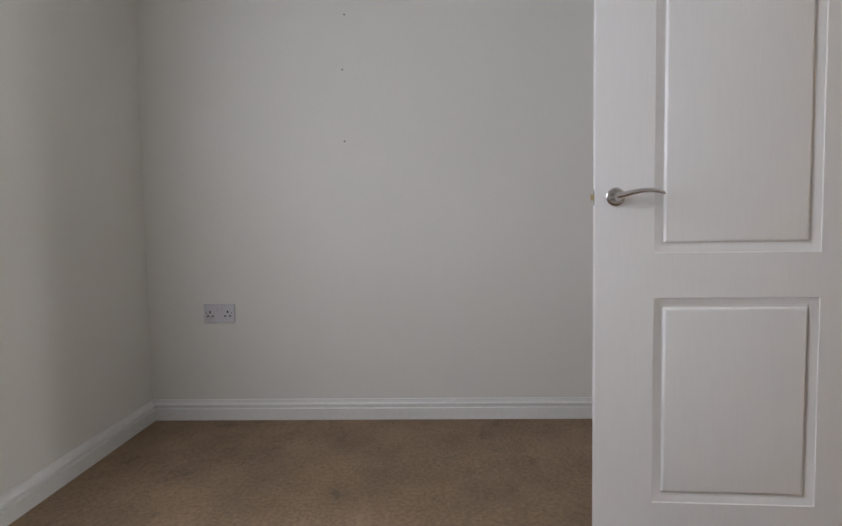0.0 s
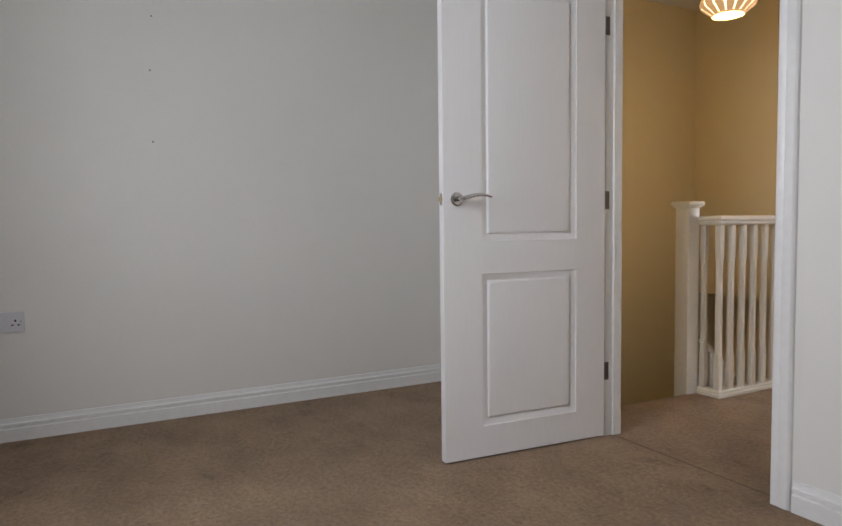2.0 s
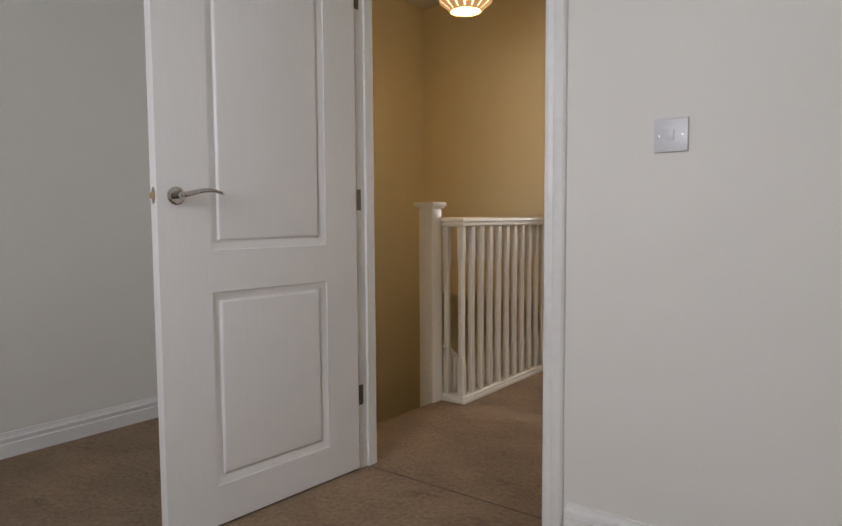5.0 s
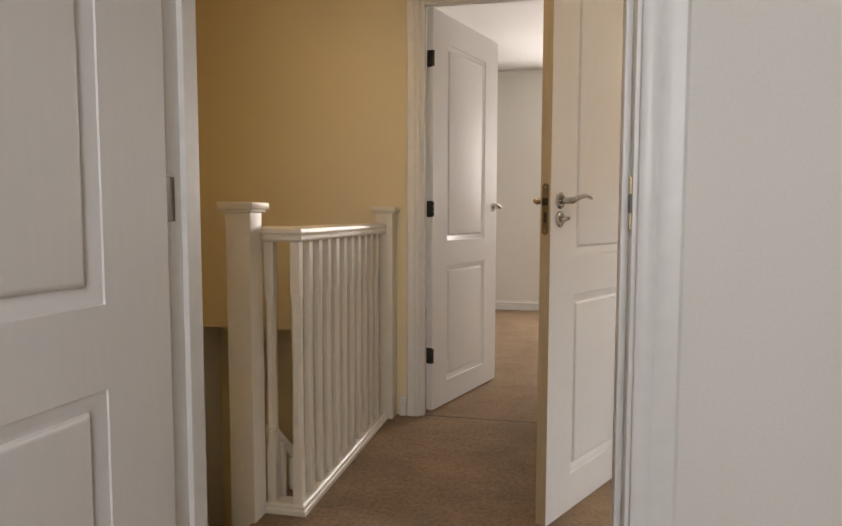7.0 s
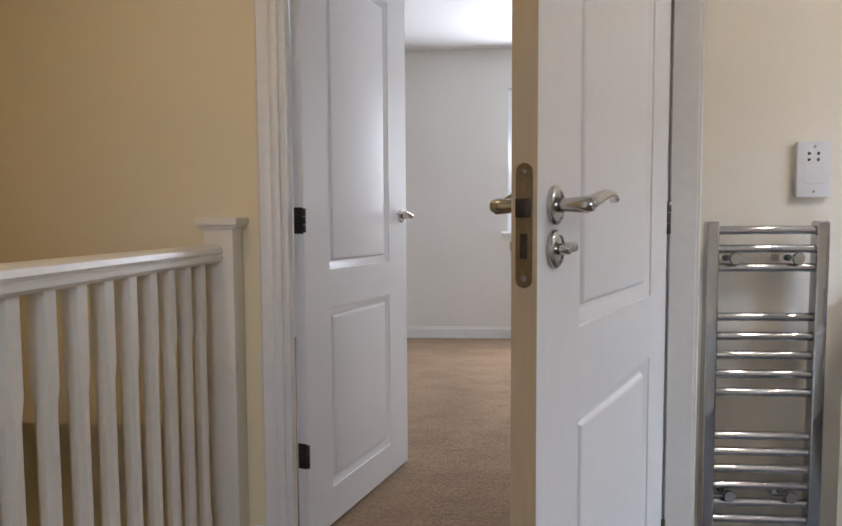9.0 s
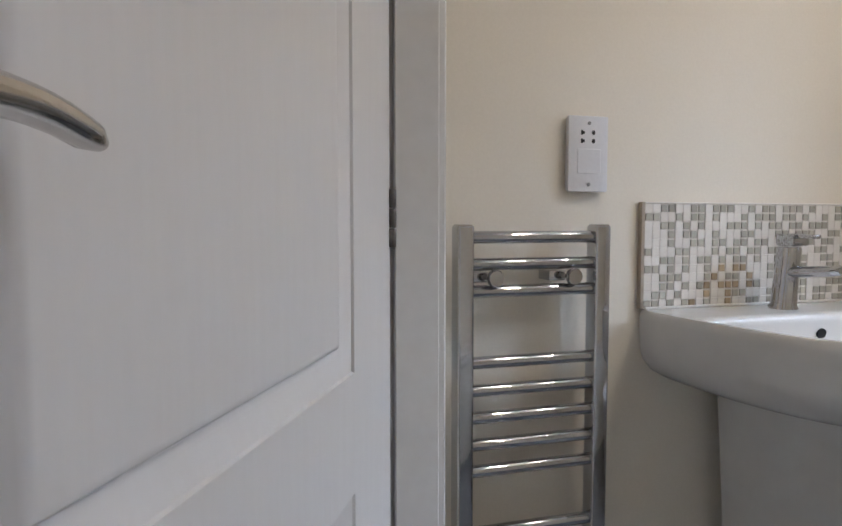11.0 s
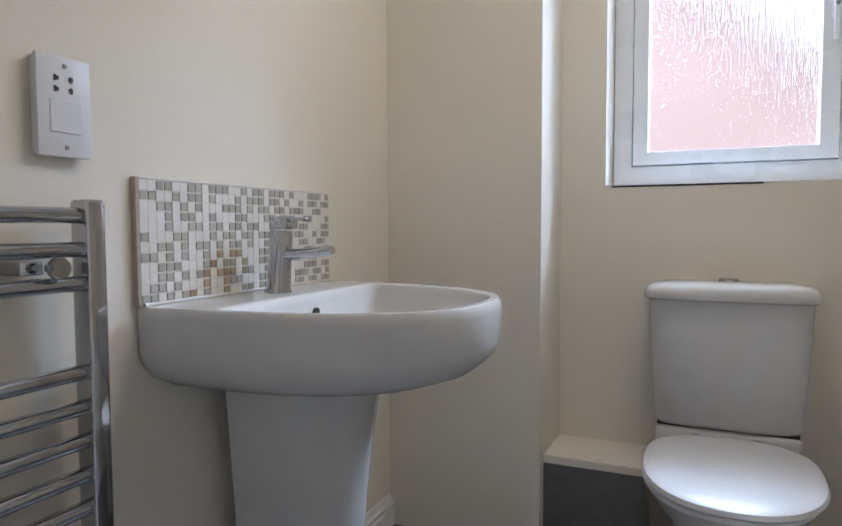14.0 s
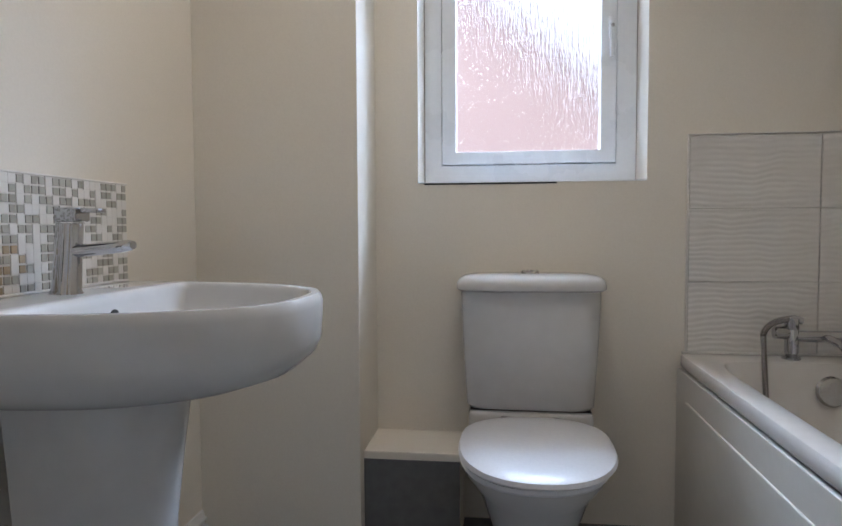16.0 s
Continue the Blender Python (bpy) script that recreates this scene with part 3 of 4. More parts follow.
def lever_handle(parent, x, y, z, s):
    """A lever on a round rose; s: +1 on the face that looks along +y."""
    face = pose(x, y, z, -90 * s, 0, 0)
    rose = part("rose", turned([(0.0255, 0), (0.0262, 0.003), (0.0255, 0.006), (0.022, 0.0085), (0.018, 0.0088), (0.0175, 0.0075), (0.012, 0.0075)], 36, face), M_CHROME_DARK, parent, "round polished chrome rose")
    part("neck", turned([(0.0095, 0.006), (0.0092, 0.020), (0.0105, 0.036), (0.0115, 0.046), (0.008, 0.054)], 24, face), M_CHROME_DARK, rose)
    n = 18
    pts, rad = [], []
    for i in range(n + 1):
        u = i / n
        pts.append((x + 0.004 - 0.130 * u, y + s * (0.045 + 0.004 * math.sin(u * 3)), z + 0.0155 * math.sin(math.pi * 0.86 * u ** 1.2)))
        rad.append(0.0126 - 0.0058 * u - (0.003 if i == n else 0) - (0.003 if i == 0 else 0))
    part("lever", tube(pts, rad, 16, 0.72), M_CHROME_DARK, rose, "curved polished chrome lever")


def thumb_turn(parent, x, y, z, s):
    face = pose(x, y, z, -90 * s, 0, 0)
    rose = part("lock_rose", turned([(0.0255, 0), (0.0262, 0.003), (0.0255, 0.006), (0.022, 0.0085), (0.018, 0.0088), (0.0175, 0.0075), (0.012, 0.0075)], 36, face), M_CHROME_DARK, parent, "round polished chrome lock rose")
    part("spindle", turned([(0.0075, 0.006), (0.0075, 0.022), (0.006, 0.024)], 20, face), M_CHROME_DARK, rose)
    part("turn", boxes((x - 0.022, x + 0.006, y + s * 0.020 - 0.005, y + s * 0.020 + 0.007, z - 0.004, z + 0.009), bevel=0.003), M_CHROME_DARK, rose, "flat chrome thumb turn")


def rounded_plate(x, t, yc, r, z0, z1, n=10):
    """A thin upright plate with half-round ends, its face along +x."""
    bm = bmesh.new()
    line = [(yc + r * math.cos(math.pi * k / n), z1 - r + r * math.sin(math.pi * k / n)) for k in range(n + 1)]
    line += [(yc - r * math.cos(math.pi * k / n), z0 + r - r * math.sin(math.pi * k / n)) for k in range(n + 1)]
    a = [bm.verts.new((x, y, z)) for y, z in line]
    b = [bm.verts.new((x + t, y, z)) for y, z in line]
    for i in range(len(line)):
        bm.faces.new((a[i], a[(i + 1) % len(line)], b[(i + 1) % len(line)], b[i]))
    bm.faces.new(a)
    bm.faces.new(b)
    return bm


def door(name, m, off, label, hinge_mat, visible, lock=False, hz=1.022):
    """A leaf with hinges, latch and handles; m puts the hinge edge at the lining."""
    d = thing(name, m, label, "door")
    tagged(d, kind="structure")
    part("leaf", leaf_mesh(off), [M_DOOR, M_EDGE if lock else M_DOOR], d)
    for z in (0.276, 1.006, 1.730):
        h = part("hinge", boxes((-0.0035, -0.0005, off - LEAF_T + 0.002, off - 0.002, z - 0.040, z + 0.040), bevel=0.0008, segments=1), hinge_mat, d, "small metal butt hinge")
        bm = bmesh.new()
        ky = off + 0.003 if visible > 0 else off - LEAF_T - 0.003
        for k in range(3):
            disc_stack(bm, [(0.0045, -0.036 + 0.0245 * k), (0.0052, -0.035 + 0.0245 * k), (0.0052, -0.0135 + 0.0245 * k), (0.0045, -0.0125 + 0.0245 * k)], 12, pose(-0.002, ky, z))
        part("knuckle", bm, hinge_mat, h)
    for s, y in ((1, off), (-1, off - LEAF_T)):
        lever_handle(d, LEAF_W - 0.055, y, hz, s)
        if lock:
            thumb_turn(d, LEAF_W - 0.055, y, hz - 0.057, s)
    yc = off - LEAF_T / 2
    if lock:
        pl = part("lock_plate", rounded_plate(LEAF_W - 0.001, 0.0022, yc, 0.0112, hz - 0.105, hz + 0.052), M_LOCKPLATE, d, "tarnished metal lock faceplate with rounded ends")
        part("latch_bolt", boxes((LEAF_W, LEAF_W + 0.005, yc - 0.0105, yc + 0.009, hz - 0.016, hz + 0.008), bevel=0.002), M_HINGE, pl, "dark metal latch bolt")
        part("deadbolt", boxes((LEAF_W, LEAF_W + 0.0022, yc - 0.005, yc + 0.005, hz - 0.068, hz - 0.036), bevel=0.0006), M_HINGE, pl)
        for z in (hz + 0.040, hz - 0.093):
            part("screw", turned([(0.0038, 0), (0.0036, 0.0016), (0.002, 0.002)], 12, pose(LEAF_W + 0.001, yc, z, 0, 90, 0)), M_SCREW, pl)
    else:
        pl = part("latch_plate", turned([(0.0105, 0), (0.0105, 0.0016)], 24, pose(LEAF_W, yc, hz, 0, 90, 0) @ Matrix.Diagonal((2.3, 1, 1, 1))), M_CHROME_DARK, d, "small oval latch plate")
        part("latch_bolt", boxes((LEAF_W, LEAF_W + 0.011, yc - 0.006, yc + 0.006, hz - 0.009, hz + 0.009), bevel=0.002), M_BRASS, pl, "brass latch bolt")
    return d


def heading(dx, dy):
    return math.degrees(math.atan2(dy, dx))


door("door_bedroom", pose(0.0, -0.010, 0.008, 0, 0, heading(-0.049, -0.761)), 0.0, "open white two-panel door with chrome lever, swung into the bedroom", M_STEELHINGE, -1, hz=1.006)
door("door_back_bedroom", pose(0.008, 2.125, 0.010, 0, 0, heading(0.242, 0.715)), 0.0, "open white two-panel door swung into the back bedroom", M_HINGE, -1)
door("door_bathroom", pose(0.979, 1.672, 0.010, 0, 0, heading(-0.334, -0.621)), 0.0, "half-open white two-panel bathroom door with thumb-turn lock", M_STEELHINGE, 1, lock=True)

# ---- landing ----


def newel(m, half=False):
    n = thing("newel_post", m, "white painted square newel post with flat cap", "newel post")
    part("post", boxes((-0.042, 0.042, -0.042, 0.042, -0.30 if not half else 0, 0.995), bevel=0.005), M_BANISTER, n)
    part("cap", boxes((-0.060, 0.060, -0.060, 0.060, 1.004, 1.026), (-0.052, 0.052, -0.052, 0.052, 0.994, 1.004), bevel=0.004), M_BANISTER, n)
    if not half:
        part("plug", turned([(0.011, 0), (0.011, 0.003), (0.008, 0.006)], 16, pose(-0.004, -0.042, 0.175, 90, 0, 0)), M_BANISTER, n, "small white peg cover")
    return n


newel(pose(-0.330, 0.893, 0))
newel(pose(-0.165, Y_END0 - 0.043, 0), half=True)
RX, RY = -0.182, 0.958
bal = thing("balustrade", pose(0, 0, 0), "white painted balustrade round the stairwell", "balustrade")
RAIL = [(-0.030, 0.908), (-0.022, 0.900), (0.022, 0.900), (0.030, 0.908), (0.030, 0.918), (0.024, 0.922), (0.030, 0.930), (0.028, 0.942), (0.016, 0.950), (-0.016, 0.950), (-0.028, 0.942), (-0.030, 0.930), (-0.024, 0.922), (-0.030, 0.918)]


def l_run(profile):
    """A bar that leaves the first newel along x, turns square and runs along y to the wall newel."""
    bm = bmesh.new()
    n = len(profile)
    a = [bm.verts.new((-0.288, RY - p, h)) for p, h in profile]
    b = [bm.verts.new((RX + p, RY - p, h)) for p, h in profile]
    c = [bm.verts.new((RX + p, Y_END0 - 0.085, h)) for p, h in profile]
    for s, e in ((a, b), (b, c)):
        for i in range(n):
            bm.faces.new((s[i], s[(i + 1) % n], e[(i + 1) % n], e[i]))
    bm.faces.new(a)
    bm.faces.new(c)
    return bm


part("handrail", l_run(RAIL), M_BANISTER, bal, "moulded white handrail with a mitred corner")
part("base_rail", l_run([(-0.030, 0.001), (0.034, 0.001), (0.034, 0.016), (0.028, 0.020), (0.028, 0.030), (0.022, 0.036), (-0.030, 0.036)]), M_BANISTER, bal, "white base rail on the carpet edge")


def chamfered_stick(h, rows):
    """A square stick of half width h whose corners are cut back by c at each height of rows."""
    bm = bmesh.new()
    loops = []
    for z, c in rows:
        k = h - c
        loops.append([(h, -k, z), (h, k, z), (k, h, z), (-k, h, z), (-h, k, z), (-h, -k, z), (-k, -h, z), (k, -h, z)])
    vs = [[bm.verts.new(p) for p in lp] for lp in loops]
    for u, v in zip(vs, vs[1:]):
        for q in range(8):
            bm.faces.new((u[q], u[(q + 1) % 8], v[(q + 1) % 8], v[q]))
    bm.faces.new(vs[0])
    bm.faces.new(vs[-1])
    return bm


BAL = chamfered_stick(0.016, ((0.034, 0.0015), (0.205, 0.0015), (0.240, 0.0085), (0.700, 0.0085), (0.735, 0.0015), (0.905, 0.0015)))
bal_me = finish("baluster", BAL, M_BANISTER, True)


def baluster(x, y, z=0.0):
    ob = new("baluster", bal_me)
    ob.parent = bal
    ob.matrix_basis = pose(x, y, z)
    return ob


baluster(-0.272, RY)
baluster(RX, RY)
for i in range(1, 11):
    baluster(RX, RY + (Y_END0 - 0.10 - RY) * i / 11)

rail2 = thing("stair_handrail", pose(0, 0, 0), "white sloping handrail with balusters down the stairs", "handrail")
slope = 0.19 / 0.22
bm = bmesh.new()
tube_into(bm, [(-0.275, 0.945, 0.287), (-0.275, 2.20, 0.30 - 1.27 * slope)], 0.018, 12, 0.9)
part("rail", bm, M_BANISTER, rail2)
part("string", profile_run([(0, -0.42), (0.03, -0.42), (0.03, -0.16), (0, -0.16)], (-0.29, 0.93, 0.02), (-0.29, 2.20, 0.02 - 1.27 * slope), (1, 0, 0)), M_BANISTER, rail2)
for i in range(7):
    y = 1.02 + 0.11 * i
    z = 0.30 - (y - 0.93) * slope
    part("baluster", boxes((-0.289, -0.261, y - 0.014, y + 0.014, z - 0.50, z - 0.012), bevel=0.002, segments=1), M_BANISTER, rail2)


def pendant(m):
    p = thing("pendant_light", m, "lit tan ribbed pendant lampshade with white stripes", "pendant lamp")
    prof = [(0.062, 0.315), (0.090, 0.225), (0.128, 0.085), (0.136, 0.060), (0.128, 0.040), (0.075, 0.0)]
    liner = bmesh.new()
    segs = 48
    loops = [[liner.verts.new((r * 0.965 * math.cos(2 * math.pi * k / segs), r * 0.965 * math.sin(2 * math.pi * k / segs), h)) for k in range(segs)] for r, h in prof]
    for a, b in zip(loops, loops[1:]):
        for k in range(segs):
            liner.faces.new((a[k], a[(k + 1) % segs], b[(k + 1) % segs], b[k]))
    part("liner", liner, M_LINER, p, "glowing pale shade liner")
    n = 15
    for k in range(n):
        bm = bmesh.new()
        w = 0.40 * 2 * math.pi / n
        rows = []
        for r, h in prof:
            row = []
            for a in (-w, 0, w):
                ang = 2 * math.pi * k / n + a
                row.append((bm.verts.new((r * math.cos(ang), r * math.sin(ang), h)), bm.verts.new((r * 0.975 * math.cos(ang), r * 0.975 * math.sin(ang), h))))
            rows.append(row)
        for u, v in zip(rows, rows[1:]):
            for i in range(2):
                bm.faces.new((u[i][0], u[i + 1][0], v[i + 1][0], v[i][0]))
                bm.faces.new((u[i][1], u[i + 1][1], v[i + 1][1], v[i][1]))
            for i in (0, 2):
                bm.faces.new((u[i][0], u[i][1], v[i][1], v[i][0]))
        part("rib", bm, M_WICKER, p)
    ring = tube([(0.076 * math.cos(2 * math.pi * k / 32), 0.076 * math.sin(2 * math.pi * k / 32), 0.0) for k in range(33)], 0.005, 8)
    part("ring", ring, M_WICKER, p)
    part("bulb", turned([(0.004, 0.020), (0.030, 0.026), (0.042, 0.050), (0.036, 0.085), (0.018, 0.115), (0.014, 0.150)], 24), M_BULB, p, "lit warm bulb")
    part("cable", tube([(0, 0, 0.15), (0, 0, CEIL - m.translation.z - 0.02)], 0.004, 8), M_PLASTIC, p)
    part("ceiling_rose", turned([(0.012, CEIL - m.translation.z - 0.045), (0.045, CEIL - m.translation.z - 0.02), (0.048, CEIL - m.translation.z - 0.001)], 24), M_PLASTIC, p)
    return p


pendant(pose(-0.17, 0.98, 1.965))

# ---- plates on the walls ----


def slot_box(bm, x0, x1, z0, z1, y):
    box_into(bm, x0, x1, y - 0.0008, y + 0.0004, z0, z1)


def double_socket(m):
    s = thing("double_socket", m, "white plastic double wall socket with two switches", "wall socket")
    part("plate", boxes((-0.075, 0.075, -0.011, 0, -0.044, 0.044), bevel=0.004), M_PLATE, s)
    for sx in (-0.042, 0.042):
        bm = bmesh.new()
        slot_box(bm, sx - 0.0035, sx + 0.0035, 0.002, 0.012, -0.0112)
        slot_box(bm, sx - 0.016, sx - 0.007, -0.015, -0.009, -0.0112)
        slot_box(bm, sx + 0.007, sx + 0.016, -0.015, -0.009, -0.0112)
        part("pin_holes", bm, M_DARK, s)
        part("rocker", boxes((sx * 0.28 - 0.006, sx * 0.28 + 0.006, -0.014, -0.010, 0.012, 0.030), bevel=0.0015), M_PLATE, s)
    for sx in (-0.062, 0.062):
        part("screw", turned([(0.0035, 0), (0.003, 0.0012)], 12, pose(sx, -0.011, 0.002, 90, 0, 0)), M_SCREW, s)
    return s


double_socket(pose(X_PARTY, -2.275, 0.520, 0, 0, 90))


def light_switch(m):
    s = thing("light_switch", m, "white square single light switch with two screws", "light switch")
    part("plate", boxes((-0.0435, 0.0435, -0.009, 0, -0.0435, 0.0435), bevel=0.0035), M_PLATE, s)
    bm = boxes((-0.0095, 0.0095, -0.0125, -0.008, -0.014, 0.014), bevel=0.0015)
    bmesh.ops.rotate(bm, cent=(0, -0.010, 0), matrix=Matrix.Rotation(radians(5), 3, "X"), verts=bm.verts[:])
    part("rocker", bm, M_PLATE, s)
    for sx in (-0.030, 0.030):
        part("screw", turned([(0.0036, 0), (0.003, 0.0012)], 12, pose(sx, -0.009, 0, 90, 0, 0)), M_SCREW, s)
    return s


light_switch(pose(1.113, WB0, 1.158))

for y, z in ((-1.640, 1.905), (-1.655, 1.655), (-1.652, 1.325)):
    hole = part("filler_patch", turned([(0.0042, 0), (0.0040, 0.0008), (0.002, 0.001)], 12, pose(X_PARTY, y, z, 0, 90, 0)), M_STEELHINGE, None)
    tagged(hole, "small dark filled screw hole in the white wall", "screw hole", "screw holes in the wall")


def shaver_socket(m):
    s = thing("shaver_socket", m, "white plastic shaver socket on a surface box", "shaver socket")
    part("back_box", boxes((-0.043, 0.043, -0.010, 0, -0.074, 0.074), bevel=0.004), M_PLASTIC, s)
    part("plate", boxes((-0.0455, 0.0455, -0.020, -0.010, -0.0770, 0.0770), bevel=0.0035), M_PLASTIC, s)
    bm = bmesh.new()
    for sx in (-0.014, 0.010):
        for z, w in ((0.043, 0.0), (0.026, 0.0)):
            slot_box(bm, sx - 0.003, sx + 0.004, z - 0.003, z + 0.003, -0.0202)
            slot_box(bm, sx - 0.003 + (0.002 if sx > 0 else -0.001), sx + 0.001 + (0.002 if sx > 0 else -0.001), z - 0.0045, z + 0.0045, -0.0203)
    part("pin_holes", bm, M_DARK, s)
    part("shutter", boxes((-0.026, 0.028, -0.0215, -0.019, -0.040, 0.010), bevel=0.001, segments=1), M_PLASTIC, s)
    for z in (0.062, -0.062):
        part("screw", turned([(0.004, 0), (0.0035, 0.0014)], 12, pose(0.001, -0.020, z, 90, 0, 0)), M_SCREW, s)
    return s


shaver_socket(pose(1.494, Y_BATH, 1.150))

# ---- bathroom ----


def towel_radiator(m):
    r = thing("towel_radiator", m, "chrome ladder towel radiator on the bathroom wall", "radiator")
    for x in (0, 0.289):
        part("upright", boxes((x - 0.0165, x + 0.0165, -0.028, 0.012, 0, 0.870), bevel=0.006, segments=3), M_CHROME, r)
        part("end_cap", boxes((x - 0.0135, x + 0.0135, -0.025, 0.009, 0.868, 0.8715), bevel=0.0015, segments=1), M_CHROME_DARK, r)
    for z in (0.847, 0.796, 0.744, 0.607, 0.553, 0.500, 0.447, 0.395, 0.272, 0.226, 0.177, 0.129, 0.080, 0.032):
        part("bar", tube([(0.012, -0.008, z), (0.277, -0.008, z)], 0.0122, 18), M_CHROME, r)
    for x in (0.050, 0.216):
        for z in (0.770, 0.104):
            b = part("bracket", boxes((x - 0.030, x + 0.006, 0.002, 0.050, z - 0.010, z + 0.010), bevel=0.003), M_CHROME, r)
            part("bracket_knob", turned([(0.008, 0), (0.010, 0.012), (0.0150, 0.014), (0.0165, 0.018), (0.0165, 0.025), (0.0145, 0.029)], 24, pose(x + 0.008, -0.006, z, 90, 0, 0)), M_CHROME, b)
    for x in (0, 0.289):
        v = part("valve", turned([(0.011, -0.060), (0.012, -0.030), (0.015, -0.028), (0.015, -0.008), (0.010, 0.0)], 16, pose(x, -0.008, 0)), M_CHROME, r)
        part("valve_pipe", tube([(x, -0.008, -0.055), (x, 0.052, -0.058)], 0.008, 10), M_CHROME, v)
        for d in (-1, 1):
            part("valve_cap", turned([(0.010, 0), (0.013, 0.008), (0.014, 0.030), (0.010, 0.036)], 16, pose(x + 0.010 * d, -0.008, -0.048, 0, 90 * d, 0)), M_PLASTIC, v, "white plastic valve cap")
    return r


towel_radiator(pose(1.207, 2.036, 0.135))


def d_outline(w, depth, n=44, power=2.6, back=0.0, bunch=0.0):
    """A basin outline: straight back on y=back, superellipse bow towards -y."""
    out = []
    for i in range(n + 1):
        u = i / n
        a = math.pi * (u - bunch * math.sin(2 * math.pi * u) / (2 * math.pi))
        c, s = math.cos(a), math.sin(a)
        out.append((w / 2 * math.copysign(abs(c) ** (2 / power), c), back - depth * abs(s) ** (2 / power)))
    return out


def bowl_outline(w, depth, r, b, n=64):
    """The outline of d_outline set in by r, with its back drawn in to -b and its back corners rounded."""
    out = []
    for i in range(n + 1):
        u = i / n
        a = math.pi * (u - 0.85 * math.sin(2 * math.pi * u) / (2 * math.pi))
        c, s = math.cos(a), math.sin(a)
        x = (w / 2 - r) * math.copysign(abs(c) ** (2 / 2.6), c)
        y = (depth - r) * abs(s) ** (2 / 2.6)
        if y < b:
            x *= 1 - 0.93 * (1 - y / b) ** 2
        out.append((x, -(y ** 7 + b ** 7) ** (1 / 7)))
    return out


def loft(bm, loops, close_first=True, close_last=True):
    vs = [[bm.verts.new(p) for p in lp] for lp in loops]
    for a, b in zip(vs, vs[1:]):
        n = len(a)
        for i in range(n):
            bm.faces.new((a[i], a[(i + 1) % n], b[(i + 1) % n], b[i]))
    if close_first:
        bm.faces.new(vs[0])
    if close_last:
        bm.faces.new(vs[-1])


def basin(m):
    b = thing("pedestal_basin", m, "white ceramic pedestal wash basin with chrome mixer tap", "wash basin")
    W, D = 0.615, 0.545
    loops = []
    # outside from the underside up to the rim, then down into the bowl
    for w, d, z in ((0.26, 0.28, -0.186), (0.36, 0.36, -0.176), (0.47, 0.45, -0.158), (0.560, 0.520, -0.134), (0.605, 0.548, -0.108), (0.622, 0.557, -0.084), (0.628, 0.560, -0.020), (0.624, 0.557, -0.006), (0.615, 0.552, 0.0)):
        loops.append([(x, y, z) for x, y in d_outline(w, d, 64, bunch=0.85)])
    cx, cy = 0.0, -0.325
    for r, back, z in ((0.010, 0.130, 0.0002), (0.014, 0.148, 0.0), (0.017, 0.151, -0.001), (0.020, 0.154, -0.004), (0.023, 0.157, -0.010), (0.026, 0.159, -0.018), (0.044, 0.168, -0.060), (0.080, 0.186, -0.100), (0.150, 0.222, -0.128), (0.255, 0.285, -0.138)):
        loops.append([(x, y, z) for x, y in bowl_outline(0.615, 0.552, r, back)])
    bm = bmesh.new()
    loft(bm, loops)
    part("bowl", bm, M_CERAMIC, b, "glossy white ceramic bowl")
    part("waste", turned([(0.030, -0.139), (0.030, -0.134), (0.022, -0.133)], 24, pose(cx, cy, 0)), M_CHROME, b)
    part("overflow_hole", turned([(0.0115, 0), (0.0115, 0.004)], 20, pose(0.004, -0.164, -0.040, 104, 0, 0)), M_DARK, b, "dark overflow hole")
    ped = bmesh.new()
    loft(ped, [[(x, y, z) for x, y in d_outline(w, d, 32, 2.3, -0.05)] for w, d, z in ((0.255, 0.225, -0.820), (0.250, 0.220, -0.75), (0.245, 0.215, -0.60), (0.252, 0.222, -0.45), (0.275, 0.240, -0.30), (0.300, 0.260, -0.165))])
    part("pedestal", ped, M_CERAMIC, b, "tapered white ceramic pedestal")
    tap = part("mixer_tap", turned([(0.030, 0), (0.030, 0.004), (0.0265, 0.009), (0.0245, 0.070), (0.0240, 0.132), (0.0225, 0.136)], 32, pose(0.0, -0.072, 0.0) @ pose(0, 0, 0, 5, 0, 0)), M_CHROME, b, "polished chrome mixer tap")
    part("spout", tube([(0, -0.085, 0.082), (0, -0.125, 0.084), (0, -0.175, 0.089), (0, -0.205, 0.093), (0, -0.212, 0.093)], [0.018, 0.0165, 0.016, 0.0145, 0.011], 18, 0.72), M_CHROME, tap)
    part("tap_lever", boxes((-0.021, 0.021, -0.112, -0.066, 0.138, 0.164), (-0.014, 0.014, -0.150, -0.110, 0.154, 0.163), bevel=0.004), M_CHROME, tap)
    return b


basin(pose(1.948, Y_BATH - 0.004, 0.822))

splash = thing("mosaic_splashback", pose(0, 0, 0), "grey glass and pale stone mosaic splashback", "splashback")
MX0, MX1, MZ0, MZ1 = 1.638, 2.256, 0.824, 1.050
part("backing", boxes((MX0, MX1, Y_BATH - 0.0085, Y_BATH - 0.0005, MZ0, MZ1)), M_GROUT, splash)
part("edge_trim", boxes((MX0 - 0.009, MX0, Y_BATH - 0.013, Y_BATH, MZ0, MZ1 + 0.004), bevel=0.001, segments=1), M_TRIM, splash, "beige metal edge trim")
part("edge_trim", boxes((MX0, MX1 + 0.004, Y_BATH - 0.012, Y_BATH, MZ1, MZ1 + 0.004), bevel=0.001, segments=1), M_GROUT, splash)


